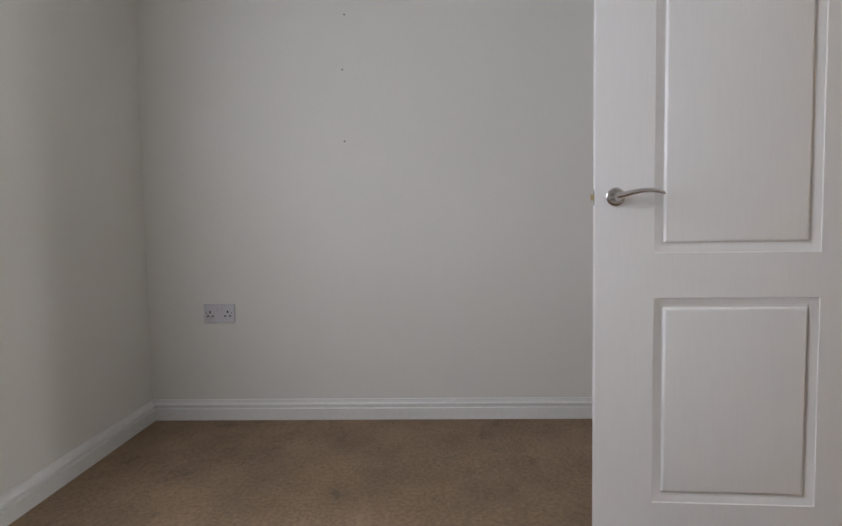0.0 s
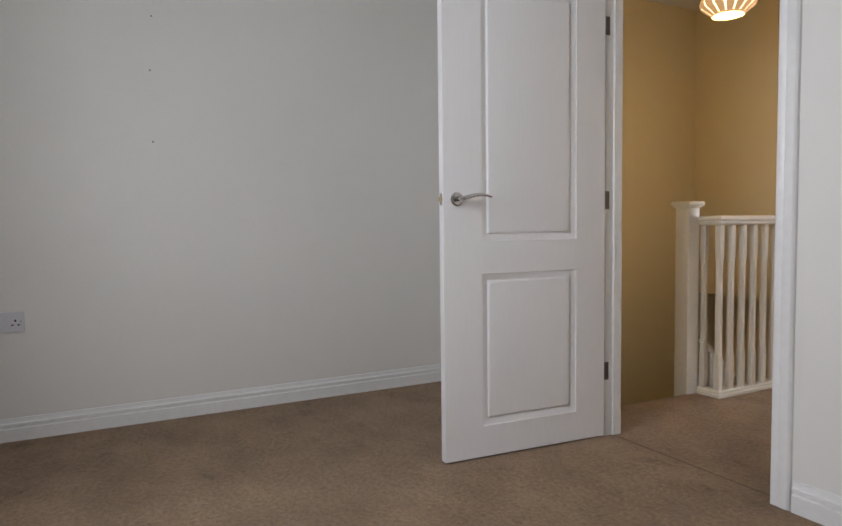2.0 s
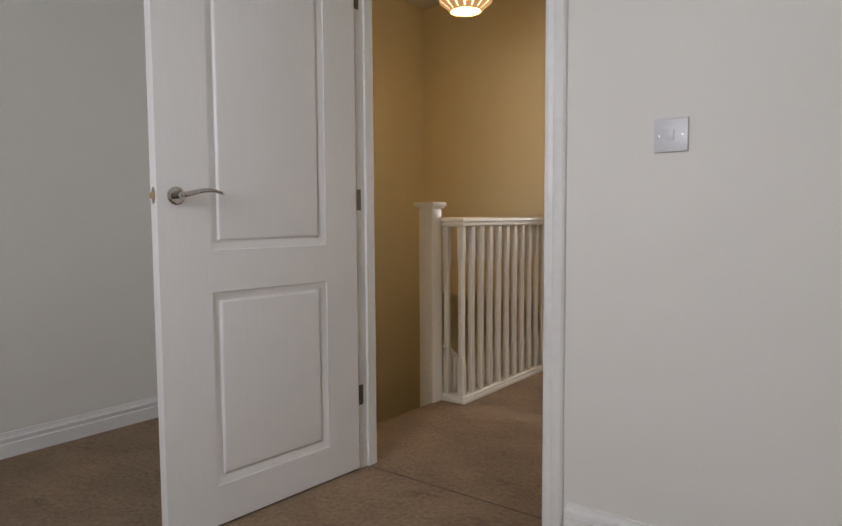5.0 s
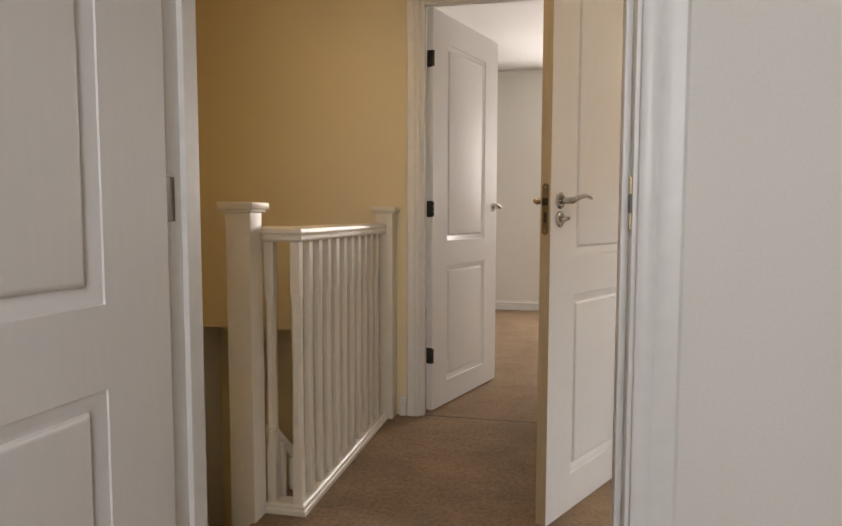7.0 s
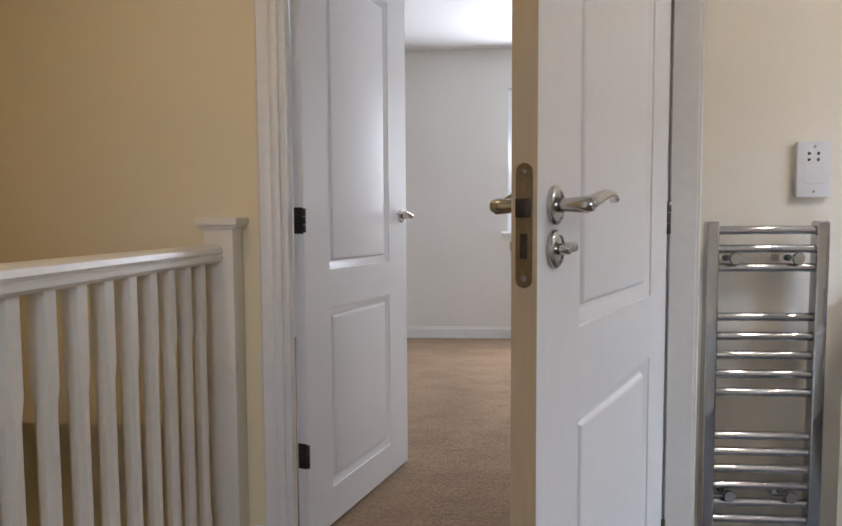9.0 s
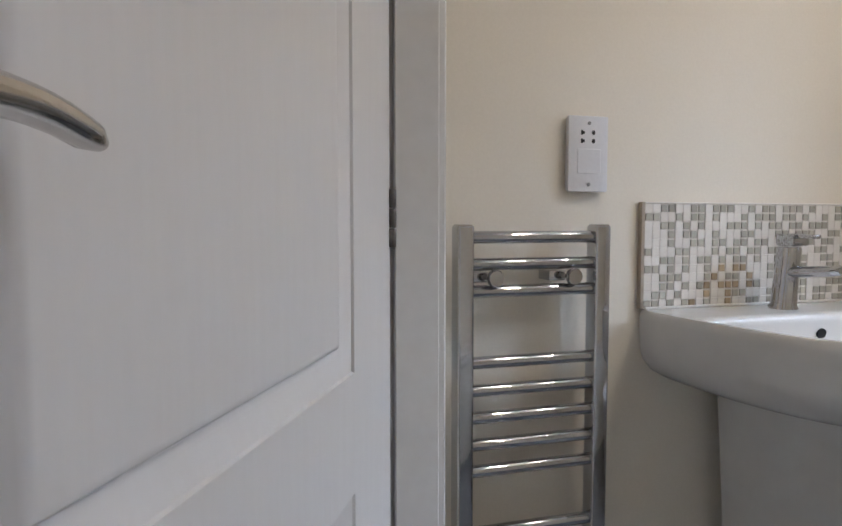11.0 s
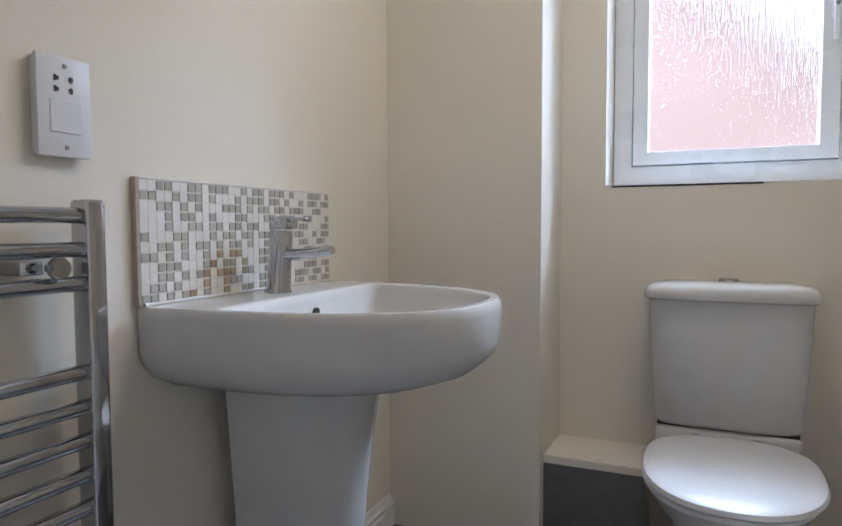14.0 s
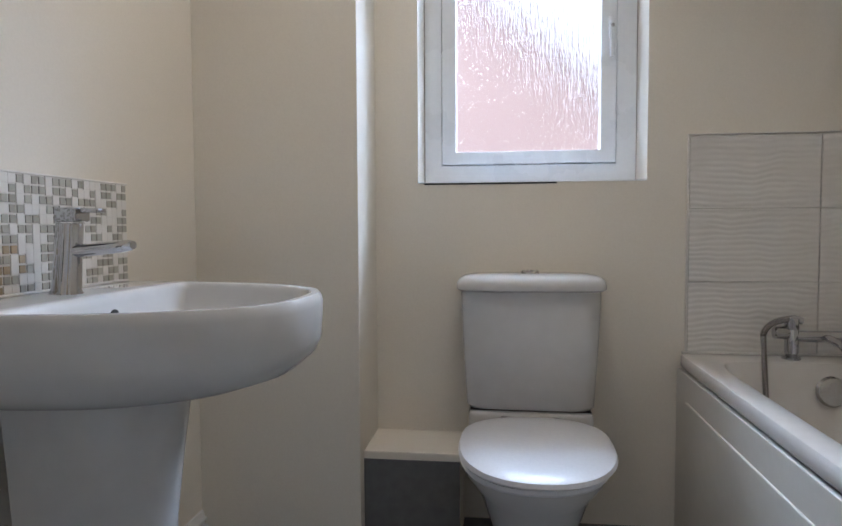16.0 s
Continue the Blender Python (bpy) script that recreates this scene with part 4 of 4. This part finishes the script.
def toilet(m):
    """Built with its back to +x at the origin, facing -x."""
    t = thing("toilet", m, "white close-coupled toilet with closed lid and push-button cistern", "toilet")

    def rr(cx, hx, hy, z, p=5.0, n=48):
        return [(cx + hx * math.copysign(abs(math.cos(a)) ** (2 / p), math.cos(a)), hy * math.copysign(abs(math.sin(a)) ** (2 / p), math.sin(a)), z) for a in (2 * math.pi * k / n for k in range(n))]
    bm = bmesh.new()
    loft(bm, [rr(-0.092, 0.074, 0.180, 0.4085), rr(-0.094, 0.080, 0.188, 0.418), rr(-0.100, 0.090, 0.198, 0.60), rr(-0.103, 0.096, 0.204, 0.752), rr(-0.103, 0.094, 0.202, 0.760)])
    part("gasket", boxes((-0.164, -0.012, -0.176, 0.176, 0.4055, 0.4085), bevel=0.001, segments=1), M_DARK, t)
    part("cistern", bm, M_CERAMIC, t, "tapered white ceramic cistern")
    bm = bmesh.new()
    loft(bm, [rr(-0.105, 0.100, 0.208, 0.760), rr(-0.107, 0.107, 0.217, 0.766), rr(-0.107, 0.108, 0.218, 0.776), rr(-0.107, 0.106, 0.216, 0.785), rr(-0.106, 0.101, 0.210, 0.795), rr(-0.105, 0.090, 0.196, 0.803), rr(-0.105, 0.070, 0.165, 0.808), rr(-0.105, 0.030, 0.090, 0.8095)])
    lid = part("cistern_lid", bm, M_CERAMIC, t)
    btn = part("flush_button", turned([(0.026, 0.806), (0.026, 0.815), (0.023, 0.818)], 32, pose(-0.105, 0, 0), (0.75, 1.0)), M_CHROME_DARK, lid, "oval chrome push button")
    part("button_split", boxes((-0.124, -0.086, -0.001, 0.001, 0.8175, 0.8186)), M_DARK, btn)

    def egg(cx, front, back, hy, z, n=48):
        lp = []
        for k in range(n):
            a = 2 * math.pi * k / n
            c, s = math.cos(a), math.sin(a)
            lp.append((cx + (back * abs(c) ** 0.62 if c > 0 else -front * abs(c) ** 0.9), hy * math.copysign(abs(s) ** 0.86, s), z))
        return lp
    bm = bmesh.new()
    loft(bm, [egg(-0.34, 0.20, 0.30, 0.115, 0.0), egg(-0.34, 0.19, 0.30, 0.105, 0.05), egg(-0.35, 0.21, 0.31, 0.110, 0.18), egg(-0.36, 0.27, 0.30, 0.150, 0.30), egg(-0.37, 0.295, 0.30, 0.182, 0.345), egg(-0.37, 0.298, 0.30, 0.184, 0.360)])
    part("pan", bm, M_CERAMIC, t)
    bm = boxes((-0.172, -0.005, -0.182, 0.182, 0.33, 0.4055), bevel=0.02, segments=4)
    part("shelf", bm, M_CERAMIC, t)
    bm = bmesh.new()
    loft(bm, [egg(-0.40, 0.272, 0.210, 0.186, 0.362), egg(-0.40, 0.276, 0.214, 0.190, 0.367), egg(-0.40, 0.274, 0.212, 0.188, 0.376)])
    part("seat", bm, M_PLASTIC, t)
    bm = bmesh.new()
    loft(bm, [egg(-0.40, 0.276, 0.212, 0.193, 0.378), egg(-0.40, 0.281, 0.214, 0.198, 0.383), egg(-0.40, 0.277, 0.211, 0.194, 0.393), egg(-0.40, 0.262, 0.200, 0.180, 0.399), egg(-0.40, 0.21, 0.16, 0.14, 0.4025), egg(-0.40, 0.11, 0.09, 0.07, 0.404)])
    bmesh.ops.translate(bm, vec=(0, -0.005, 0), verts=bm.verts[:])
    part("seat_lid", bm, M_PLASTIC, t, "closed white plastic lid")
    for y in (-0.075, 0.075):
        part("hinge", turned([(0.012, 0.372), (0.013, 0.386), (0.010, 0.392)], 16, pose(-0.178, y, 0)), M_CHROME, t)
    return t


toilet(pose(X_WC - 0.006, 1.106, 0.0))


def ceiling_spotlight(cx, cy):
    f = thing("ceiling_spotlight", pose(cx, cy, CEIL), "lit three-head chrome spotlight on the bathroom ceiling", "ceiling light")
    part("base_plate", turned([(0.085, 0.0), (0.090, -0.006), (0.090, -0.020), (0.080, -0.028)], 36), M_CHROME, f)
    for hx, hy in SPOT_HEADS:
        x, y = hx - cx, hy - cy
        arm = part("arm", tube([(x * 0.3, y * 0.3, -0.022), (x * 0.75, y * 0.75, -0.045), (x, y, -0.070)], 0.007, 10), M_CHROME, f)
        head = part("head", turned([(0.018, -0.062), (0.024, -0.070), (0.032, -0.100), (0.034, -0.128)], 24, pose(x, y, 0)), M_CHROME, f, "small chrome spot head")
        part("lamp_face", turned([(0.029, -0.127), (0.029, -0.131), (0.024, -0.133)], 24, pose(x, y, 0)), M_BULB, head, "lit warm lamp")
    return f


ceiling_spotlight(2.15, 1.09)

# bath with a front panel
BATH_X0, BATH_Y0, BATH_Y1, RIM = 1.12, WB1 + 0.012, 0.650, 0.557


def bath():
    b = thing("bathtub", pose(0, 0, 0), "white acrylic bath with a cream panel and mixer tap", "bathtub")
    cx, cy = (BATH_X0 + X_WC) / 2, (BATH_Y0 + BATH_Y1) / 2
    hx, hy = (X_WC - BATH_X0) / 2 - 0.002, (BATH_Y1 - BATH_Y0) / 2

    def rr(ax, ay, z, p, n=72):
        return [(cx + ax * math.copysign(abs(math.cos(a)) ** (2 / p), math.cos(a)), cy + ay * math.copysign(abs(math.sin(a)) ** (2 / p), math.sin(a)), z) for a in (2 * math.pi * (k + 0.5) / n for k in range(n))]
    bm = bmesh.new()
    loft(bm, [rr(hx - 0.004, hy - 0.004, RIM - 0.040, 40), rr(hx, hy, RIM - 0.034, 40), rr(hx, hy, RIM - 0.010, 40), rr(hx - 0.004, hy - 0.004, RIM - 0.002, 40), rr(hx - 0.012, hy - 0.010, RIM, 40), rr(hx - 0.075, hy - 0.062, RIM - 0.001, 9), rr(hx - 0.086, hy - 0.072, RIM - 0.008, 8), rr(hx - 0.10, hy - 0.085, RIM - 0.06, 7), rr(hx - 0.15, hy - 0.12, RIM - 0.28, 6), rr(hx - 0.22, hy - 0.17, RIM - 0.37, 5), rr(hx - 0.40, hy - 0.22, RIM - 0.385, 4)], close_first=False)
    part("tub", bm, M_ACRYLIC, b)
    pan = part("bath_panel", boxes((BATH_X0, X_WC - 0.004, BATH_Y1 - 0.013, BATH_Y1 + 0.003, 0.012, RIM - 0.047), bevel=0.002), M_PANEL, b, "cream bath side panel with raised border", smooth=False)
    part("panel_field", boxes((BATH_X0 + 0.10, X_WC - 0.12, BATH_Y1 + 0.001, BATH_Y1 + 0.008, 0.09, RIM - 0.125), bevel=0.0015, segments=1), M_PANEL, pan, smooth=False)
    part("overflow", turned([(0.042, 0), (0.044, 0.008), (0.038, 0.016), (0.012, 0.018)], 32, pose(X_WC - 0.112, cy - 0.115, RIM - 0.084, 0, -80, 0)), M_CHROME_DARK, b, "round chrome overflow cover")
    return b


bath()


def bath_tap(m):
    t = thing("bath_shower_mixer", m, "chrome bath mixer tap with a flexible shower hose", "bath tap")
    for x in (-0.09, 0.09):
        part("pillar", turned([(0.026, 0), (0.026, 0.006), (0.015, 0.012), (0.018, 0.016), (0.0195, 0.020), (0.0195, 0.086), (0.0185, 0.088), (0.0195, 0.090), (0.0195, 0.118), (0.016, 0.122)], 24, pose(x, 0, 0)), M_CHROME, t)
    part("body", tube([(-0.09, 0, 0.068), (0.09, 0, 0.068)], 0.017, 18), M_CHROME, t)
    part("spout", tube([(0, 0, 0.066), (0, 0.05, 0.064), (0, 0.10, 0.058), (0, 0.125, 0.048)], [0.015, 0.014, 0.013, 0.012], 16, 0.7), M_CHROME, t)
    for x in (-0.115, 0.115):
        part("handle", turned([(0.016, 0), (0.020, 0.006), (0.019, 0.038), (0.015, 0.042)], 18, pose(x * 0.86, 0, 0.078, 0, 90 if x > 0 else -90, 0)), M_CHROME, t)
    pts = []
    n = 150
    for i in range(n + 1):
        u = i / n
        if u < 0.38:
            a = 0.5 * math.pi * u / 0.38
            pts.append((0.098 + 0.077 * math.sin(a), 0.004 + 0.03 * u, 0.118 - 0.052 * (1 - math.cos(a))))
        else:
            v = (u - 0.38) / 0.62
            pts.append((0.175 + 0.006 * v, 0.016 + 0.06 * v, 0.066 - 0.25 * v))
    part("hose_elbow", tube([(0.062, 0, 0.112), (0.085, 0, 0.120), (0.102, 0.002, 0.118)], 0.0105, 14), M_CHROME, t)
    part("hose", tube(pts, [0.0106 if i % 2 else 0.0078 for i in range(len(pts))], 10), M_CHROME_DARK, t, "ribbed metal shower hose")
    return t


bath_tap(pose(X_WC - 0.060, 0.255, RIM - 0.002, 0, 0, 90))

# wave-relief tiles over the bath
tiles = thing("bath_tiling", pose(0, 0, 0), "white wave-relief wall tiles over the bath end", "wall tiles")
part("tile_backing", boxes((X_WC - 0.003, X_WC - 0.0005, WB1 + 0.010, 0.627, RIM + 0.001, 1.222)), M_GROUT, tiles)
part("tile_trim", boxes((X_WC - 0.011, X_WC, 0.627, 0.631, RIM, 1.226), bevel=0.001, segments=1), M_GROUT, tiles, "thin off-white tile edge trim")
part("tile_trim", boxes((X_WC - 0.011, X_WC, WB1 + 0.010, 0.627, 1.222, 1.226), bevel=0.001, segments=1), M_GROUT, tiles)
for r in range(3):
    z0 = 1.2205 - 0.222 * (r + 1)
    for y1 in (0.625, 0.251):
        y0 = max(y1 - 0.372, WB1 + 0.012)
        part("tile", boxes((X_WC - 0.009, X_WC - 0.003, y0, y1, max(z0, RIM) + 0.0015, z0 + 0.2205), bevel=0.0015, segments=1), M_WAVE, tiles)

structure("sealant_bath", tube([(X_WC - 0.0105, 0.640, RIM + 0.002), (X_WC - 0.0105, WB1 + 0.014, RIM + 0.002)], 0.0045, 10), M_ACRYLIC, "white silicone bead between the bath and the tiles", "sealant", True)
structure("sealant_basin", tube([(MX0 + 0.004, Y_BATH - 0.0125, 0.8245), (MX1 - 0.004, Y_BATH - 0.0125, 0.8245)], 0.004, 10), M_ACRYLIC, "white silicone bead behind the basin", "sealant", True)


def frame_ring(d0, d1, u0, u1, z0, z1, wl, wr, wb, wt, axis="x", bevel=0.003):
    """A welded frame with mitred corners: depth d0..d1 along axis, u0..u1 across, z0..z1 up, and four face widths."""
    bm = bmesh.new()
    outer = ((u0, z0), (u1, z0), (u1, z1), (u0, z1))
    inner = ((u0 + wl, z0 + wb), (u1 - wr, z0 + wb), (u1 - wr, z1 - wt), (u0 + wl, z1 - wt))
    loops = []
    for d, line in ((d0, outer), (d0, inner), (d1, inner), (d1, outer)):
        loops.append([bm.verts.new((d, u, z) if axis == "x" else (u, d, z)) for u, z in line])
    for a, b in zip(loops, loops[1:] + loops[:1]):
        for k in range(4):
            bm.faces.new((a[k], a[(k + 1) % 4], b[(k + 1) % 4], b[k]))
    rim = [e for e in bm.edges if len({v.co[0 if axis == "x" else 1] for v in e.verts}) == 1 and (len({round(v.co.z, 5) for v in e.verts}) == 1 or len({round(v.co[1 if axis == "x" else 0], 5) for v in e.verts}) == 1)]
    bmesh.ops.bevel(bm, geom=rim, offset=bevel, segments=2, profile=0.6, affect="EDGES")
    return bm


# bathroom window
FX = X_WC + 0.165
win = structure("window_bathroom", frame_ring(FX, FX + 0.065, BW[0] + 0.002, BW[1] - 0.002, BW[2] + 0.002, BW[3], 0.064, 0.058, 0.069, 0.063), M_UPVC, "white upvc window with obscured rain-pattern glass", "window", True)
S0, S1, SZ0, SZ1 = BW[0] + 0.069, BW[1] - 0.063, BW[2] + 0.074, BW[3] - 0.066
sash = part("sash", frame_ring(FX - 0.014, FX + 0.050, S0, S1, SZ0, SZ1, 0.050, 0.047, 0.042, 0.046, bevel=0.004), M_UPVC, win)
pane = part("pane", boxes((FX + 0.012, FX + 0.022, S0 + 0.040, S1 - 0.040, SZ0 + 0.040, SZ1 - 0.040)), M_FROST, win, "obscured rain-pattern glass", smooth=False)
pane.visible_shadow = False
part("gasket", boxes((FX + 0.051, FX + 0.056, S0 - 0.008, S0 + 0.004, SZ0 - 0.008, SZ1 + 0.008), (FX + 0.051, FX + 0.056, S1 - 0.004, S1 + 0.008, SZ0 - 0.008, SZ1 + 0.008), (FX + 0.051, FX + 0.056, S0 + 0.004, S1 - 0.004, SZ0 - 0.008, SZ0 + 0.004), (FX + 0.051, FX + 0.056, S0 + 0.004, S1 - 0.004, SZ1 - 0.004, SZ1 + 0.008)), M_DARK, win, "dark rubber gasket")
hd = part("window_handle", boxes((FX - 0.024, FX - 0.012, S0 + 0.008, S0 + 0.028, 1.565, 1.635), (FX - 0.042, FX - 0.024, S0 + 0.011, S0 + 0.025, 1.50, 1.615), bevel=0.004), M_UPVC, sash, "white window handle")
part("handle_lock", turned([(0.006, 0), (0.006, 0.004)], 14, pose(FX - 0.042, S0 + 0.018, 1.600, 0, -90, 0)), M_SCREW, sash)
structure("sealant_gap_bathroom", boxes((X_WC - 0.0015, X_WC + 0.002, 1.02, BW[1] - 0.02, BW[2] - 0.0045, BW[2] + 0.0005)), M_DARK, "dark gap under the bathroom window reveal", "sealant")
structure("window_sill_bathroom", boxes((X_WC + 0.002, FX, BW[0] + 0.002, BW[1] - 0.002, BW[2] + 0.0005, BW[2] + 0.004), bevel=0.001), M_UPVC, "white upvc sill board in the bathroom window", "window sill")

# back bedroom window with a blind
win2 = structure("window_back_bedroom", frame_ring(Y_B2 + 0.03, Y_B2 + 0.09, W2[0], W2[1], W2[2], W2[3], 0.06, 0.06, 0.06, 0.06, "y"), M_UPVC, "white upvc back bedroom window", "window", True)
pane2 = part("pane", boxes((W2[0] + 0.05, W2[1] - 0.05, Y_B2 + 0.055, Y_B2 + 0.062, W2[2] + 0.05, W2[3] - 0.05)), M_CLEAR, win2, smooth=False)
pane2.visible_shadow = False
structure("window_sill_back_bedroom", boxes((W2[0] - 0.05, W2[1] + 0.05, Y_B2 - 0.04, Y_B2 + 0.03, W2[2] - 0.025, W2[2]), bevel=0.004), M_GLOSS, "white painted window board", "window sill")
win1 = structure("window_bedroom", frame_ring(Y_BACK - 0.1, Y_BACK - 0.05, W1[0], W1[1], W1[2], W1[3], 0.06, 0.06, 0.06, 0.06, "y"), M_UPVC, "white upvc bedroom window", "window", True)

# outdoors: ground and the neighbour's gable
structure("ground", boxes((-600, 600, -600, 600, -2.95, -2.9)), M_GRASS, "dull green ground around the house", "ground")


def neighbour_house():
    h = thing("neighbour_house", pose(0, 0, 0), "red brick gable of the house next door", "house")
    gx = 6.6
    line = [(4.6, -2.9), (4.6, 4.55), (3.4, 4.62), (-3.1, -0.58), (-3.1, -2.9)]
    bm = bmesh.new()
    a = [bm.verts.new((gx, y, z)) for y, z in line]
    b = [bm.verts.new((gx + 7, y, z)) for y, z in line]
    n = len(line)
    for i in range(n):
        bm.faces.new((a[i], a[(i + 1) % n], b[(i + 1) % n], b[i]))
    bm.faces.new(a)
    bm.faces.new(b)
    part("wall", bm, M_BRICK, h, smooth=False)
    bm = bmesh.new()
    for (y0, z0), (y1, z1) in (((3.4, 4.66), (-3.3, -0.70)),):
        vs = [bm.verts.new((x, y, z + dz)) for x in (gx - 0.1, gx + 7.1) for y, z in ((y0, z0), (y1, z1)) for dz in (0, 0.12)]
        for idx in ((0, 1, 3, 2), (4, 6, 7, 5), (0, 4, 5, 1), (2, 3, 7, 6), (0, 2, 6, 4), (1, 5, 7, 3)):
            bm.faces.new([vs[i] for i in idx])
    part("roof", bm, M_ROOF, h, smooth=False)
    return h


neighbour_house()

# ---- mosaic pieces ----
PITCH = (MX1 - MX0) / 32
PZ = (MZ1 - MZ0) / 12
GAP = {"stone": 0.0003, "stained": 0.0021, "glass": 0.0021}
rng = random.Random(7)
me_tiles = {}
for key, mat in (("stone", M_STONE_TILE), ("glass", M_GLASS_TILE), ("stained", M_STAIN)):
    me_tiles[key] = finish("mosaic_tile", boxes((-PITCH / 2 + GAP[key], PITCH / 2 - GAP[key], -0.0032, 0, -PZ / 2 + GAP[key], PZ / 2 - GAP[key]), bevel=0.0006 if key != "stone" else 0.0, segments=1), mat)
rest = {"stone": bmesh.new(), "glass": bmesh.new()}
kind = "stone"
for j in range(12):
    i = 0
    while i < 32:
        kind = "stone" if kind == "glass" else "glass"
        for k in range(rng.choice((1, 1, 2, 2, 2, 3) if kind == "glass" else (1, 1, 1, 2, 2, 3))):
            if i >= 32:
                break
            x, z = MX0 + (i + 0.5) * PITCH, MZ0 + (j + 0.5) * PZ
            if i < 25:
                near = math.hypot((x - 1.845) / 0.075, (z - 0.86) / 0.07)
                ob = new("mosaic_tile", me_tiles["stained" if kind == "glass" and rng.random() > near - 0.35 else kind])
                ob.parent = splash
                ob.matrix_basis = pose(x, Y_BATH - 0.0082, z)
            else:
                g = GAP[kind]
                box_into(rest[kind], x - PITCH / 2 + g, x + PITCH / 2 - g, Y_BATH - 0.0114, Y_BATH - 0.0082, z - PZ / 2 + g, z + PZ / 2 - g)
            i += 1
for key, mat in (("stone", M_STONE_TILE_J), ("glass", M_GLASS_TILE_J)):
    tagged(part("mosaic_tiles", rest[key], mat, splash, smooth=False), kind="stuff")
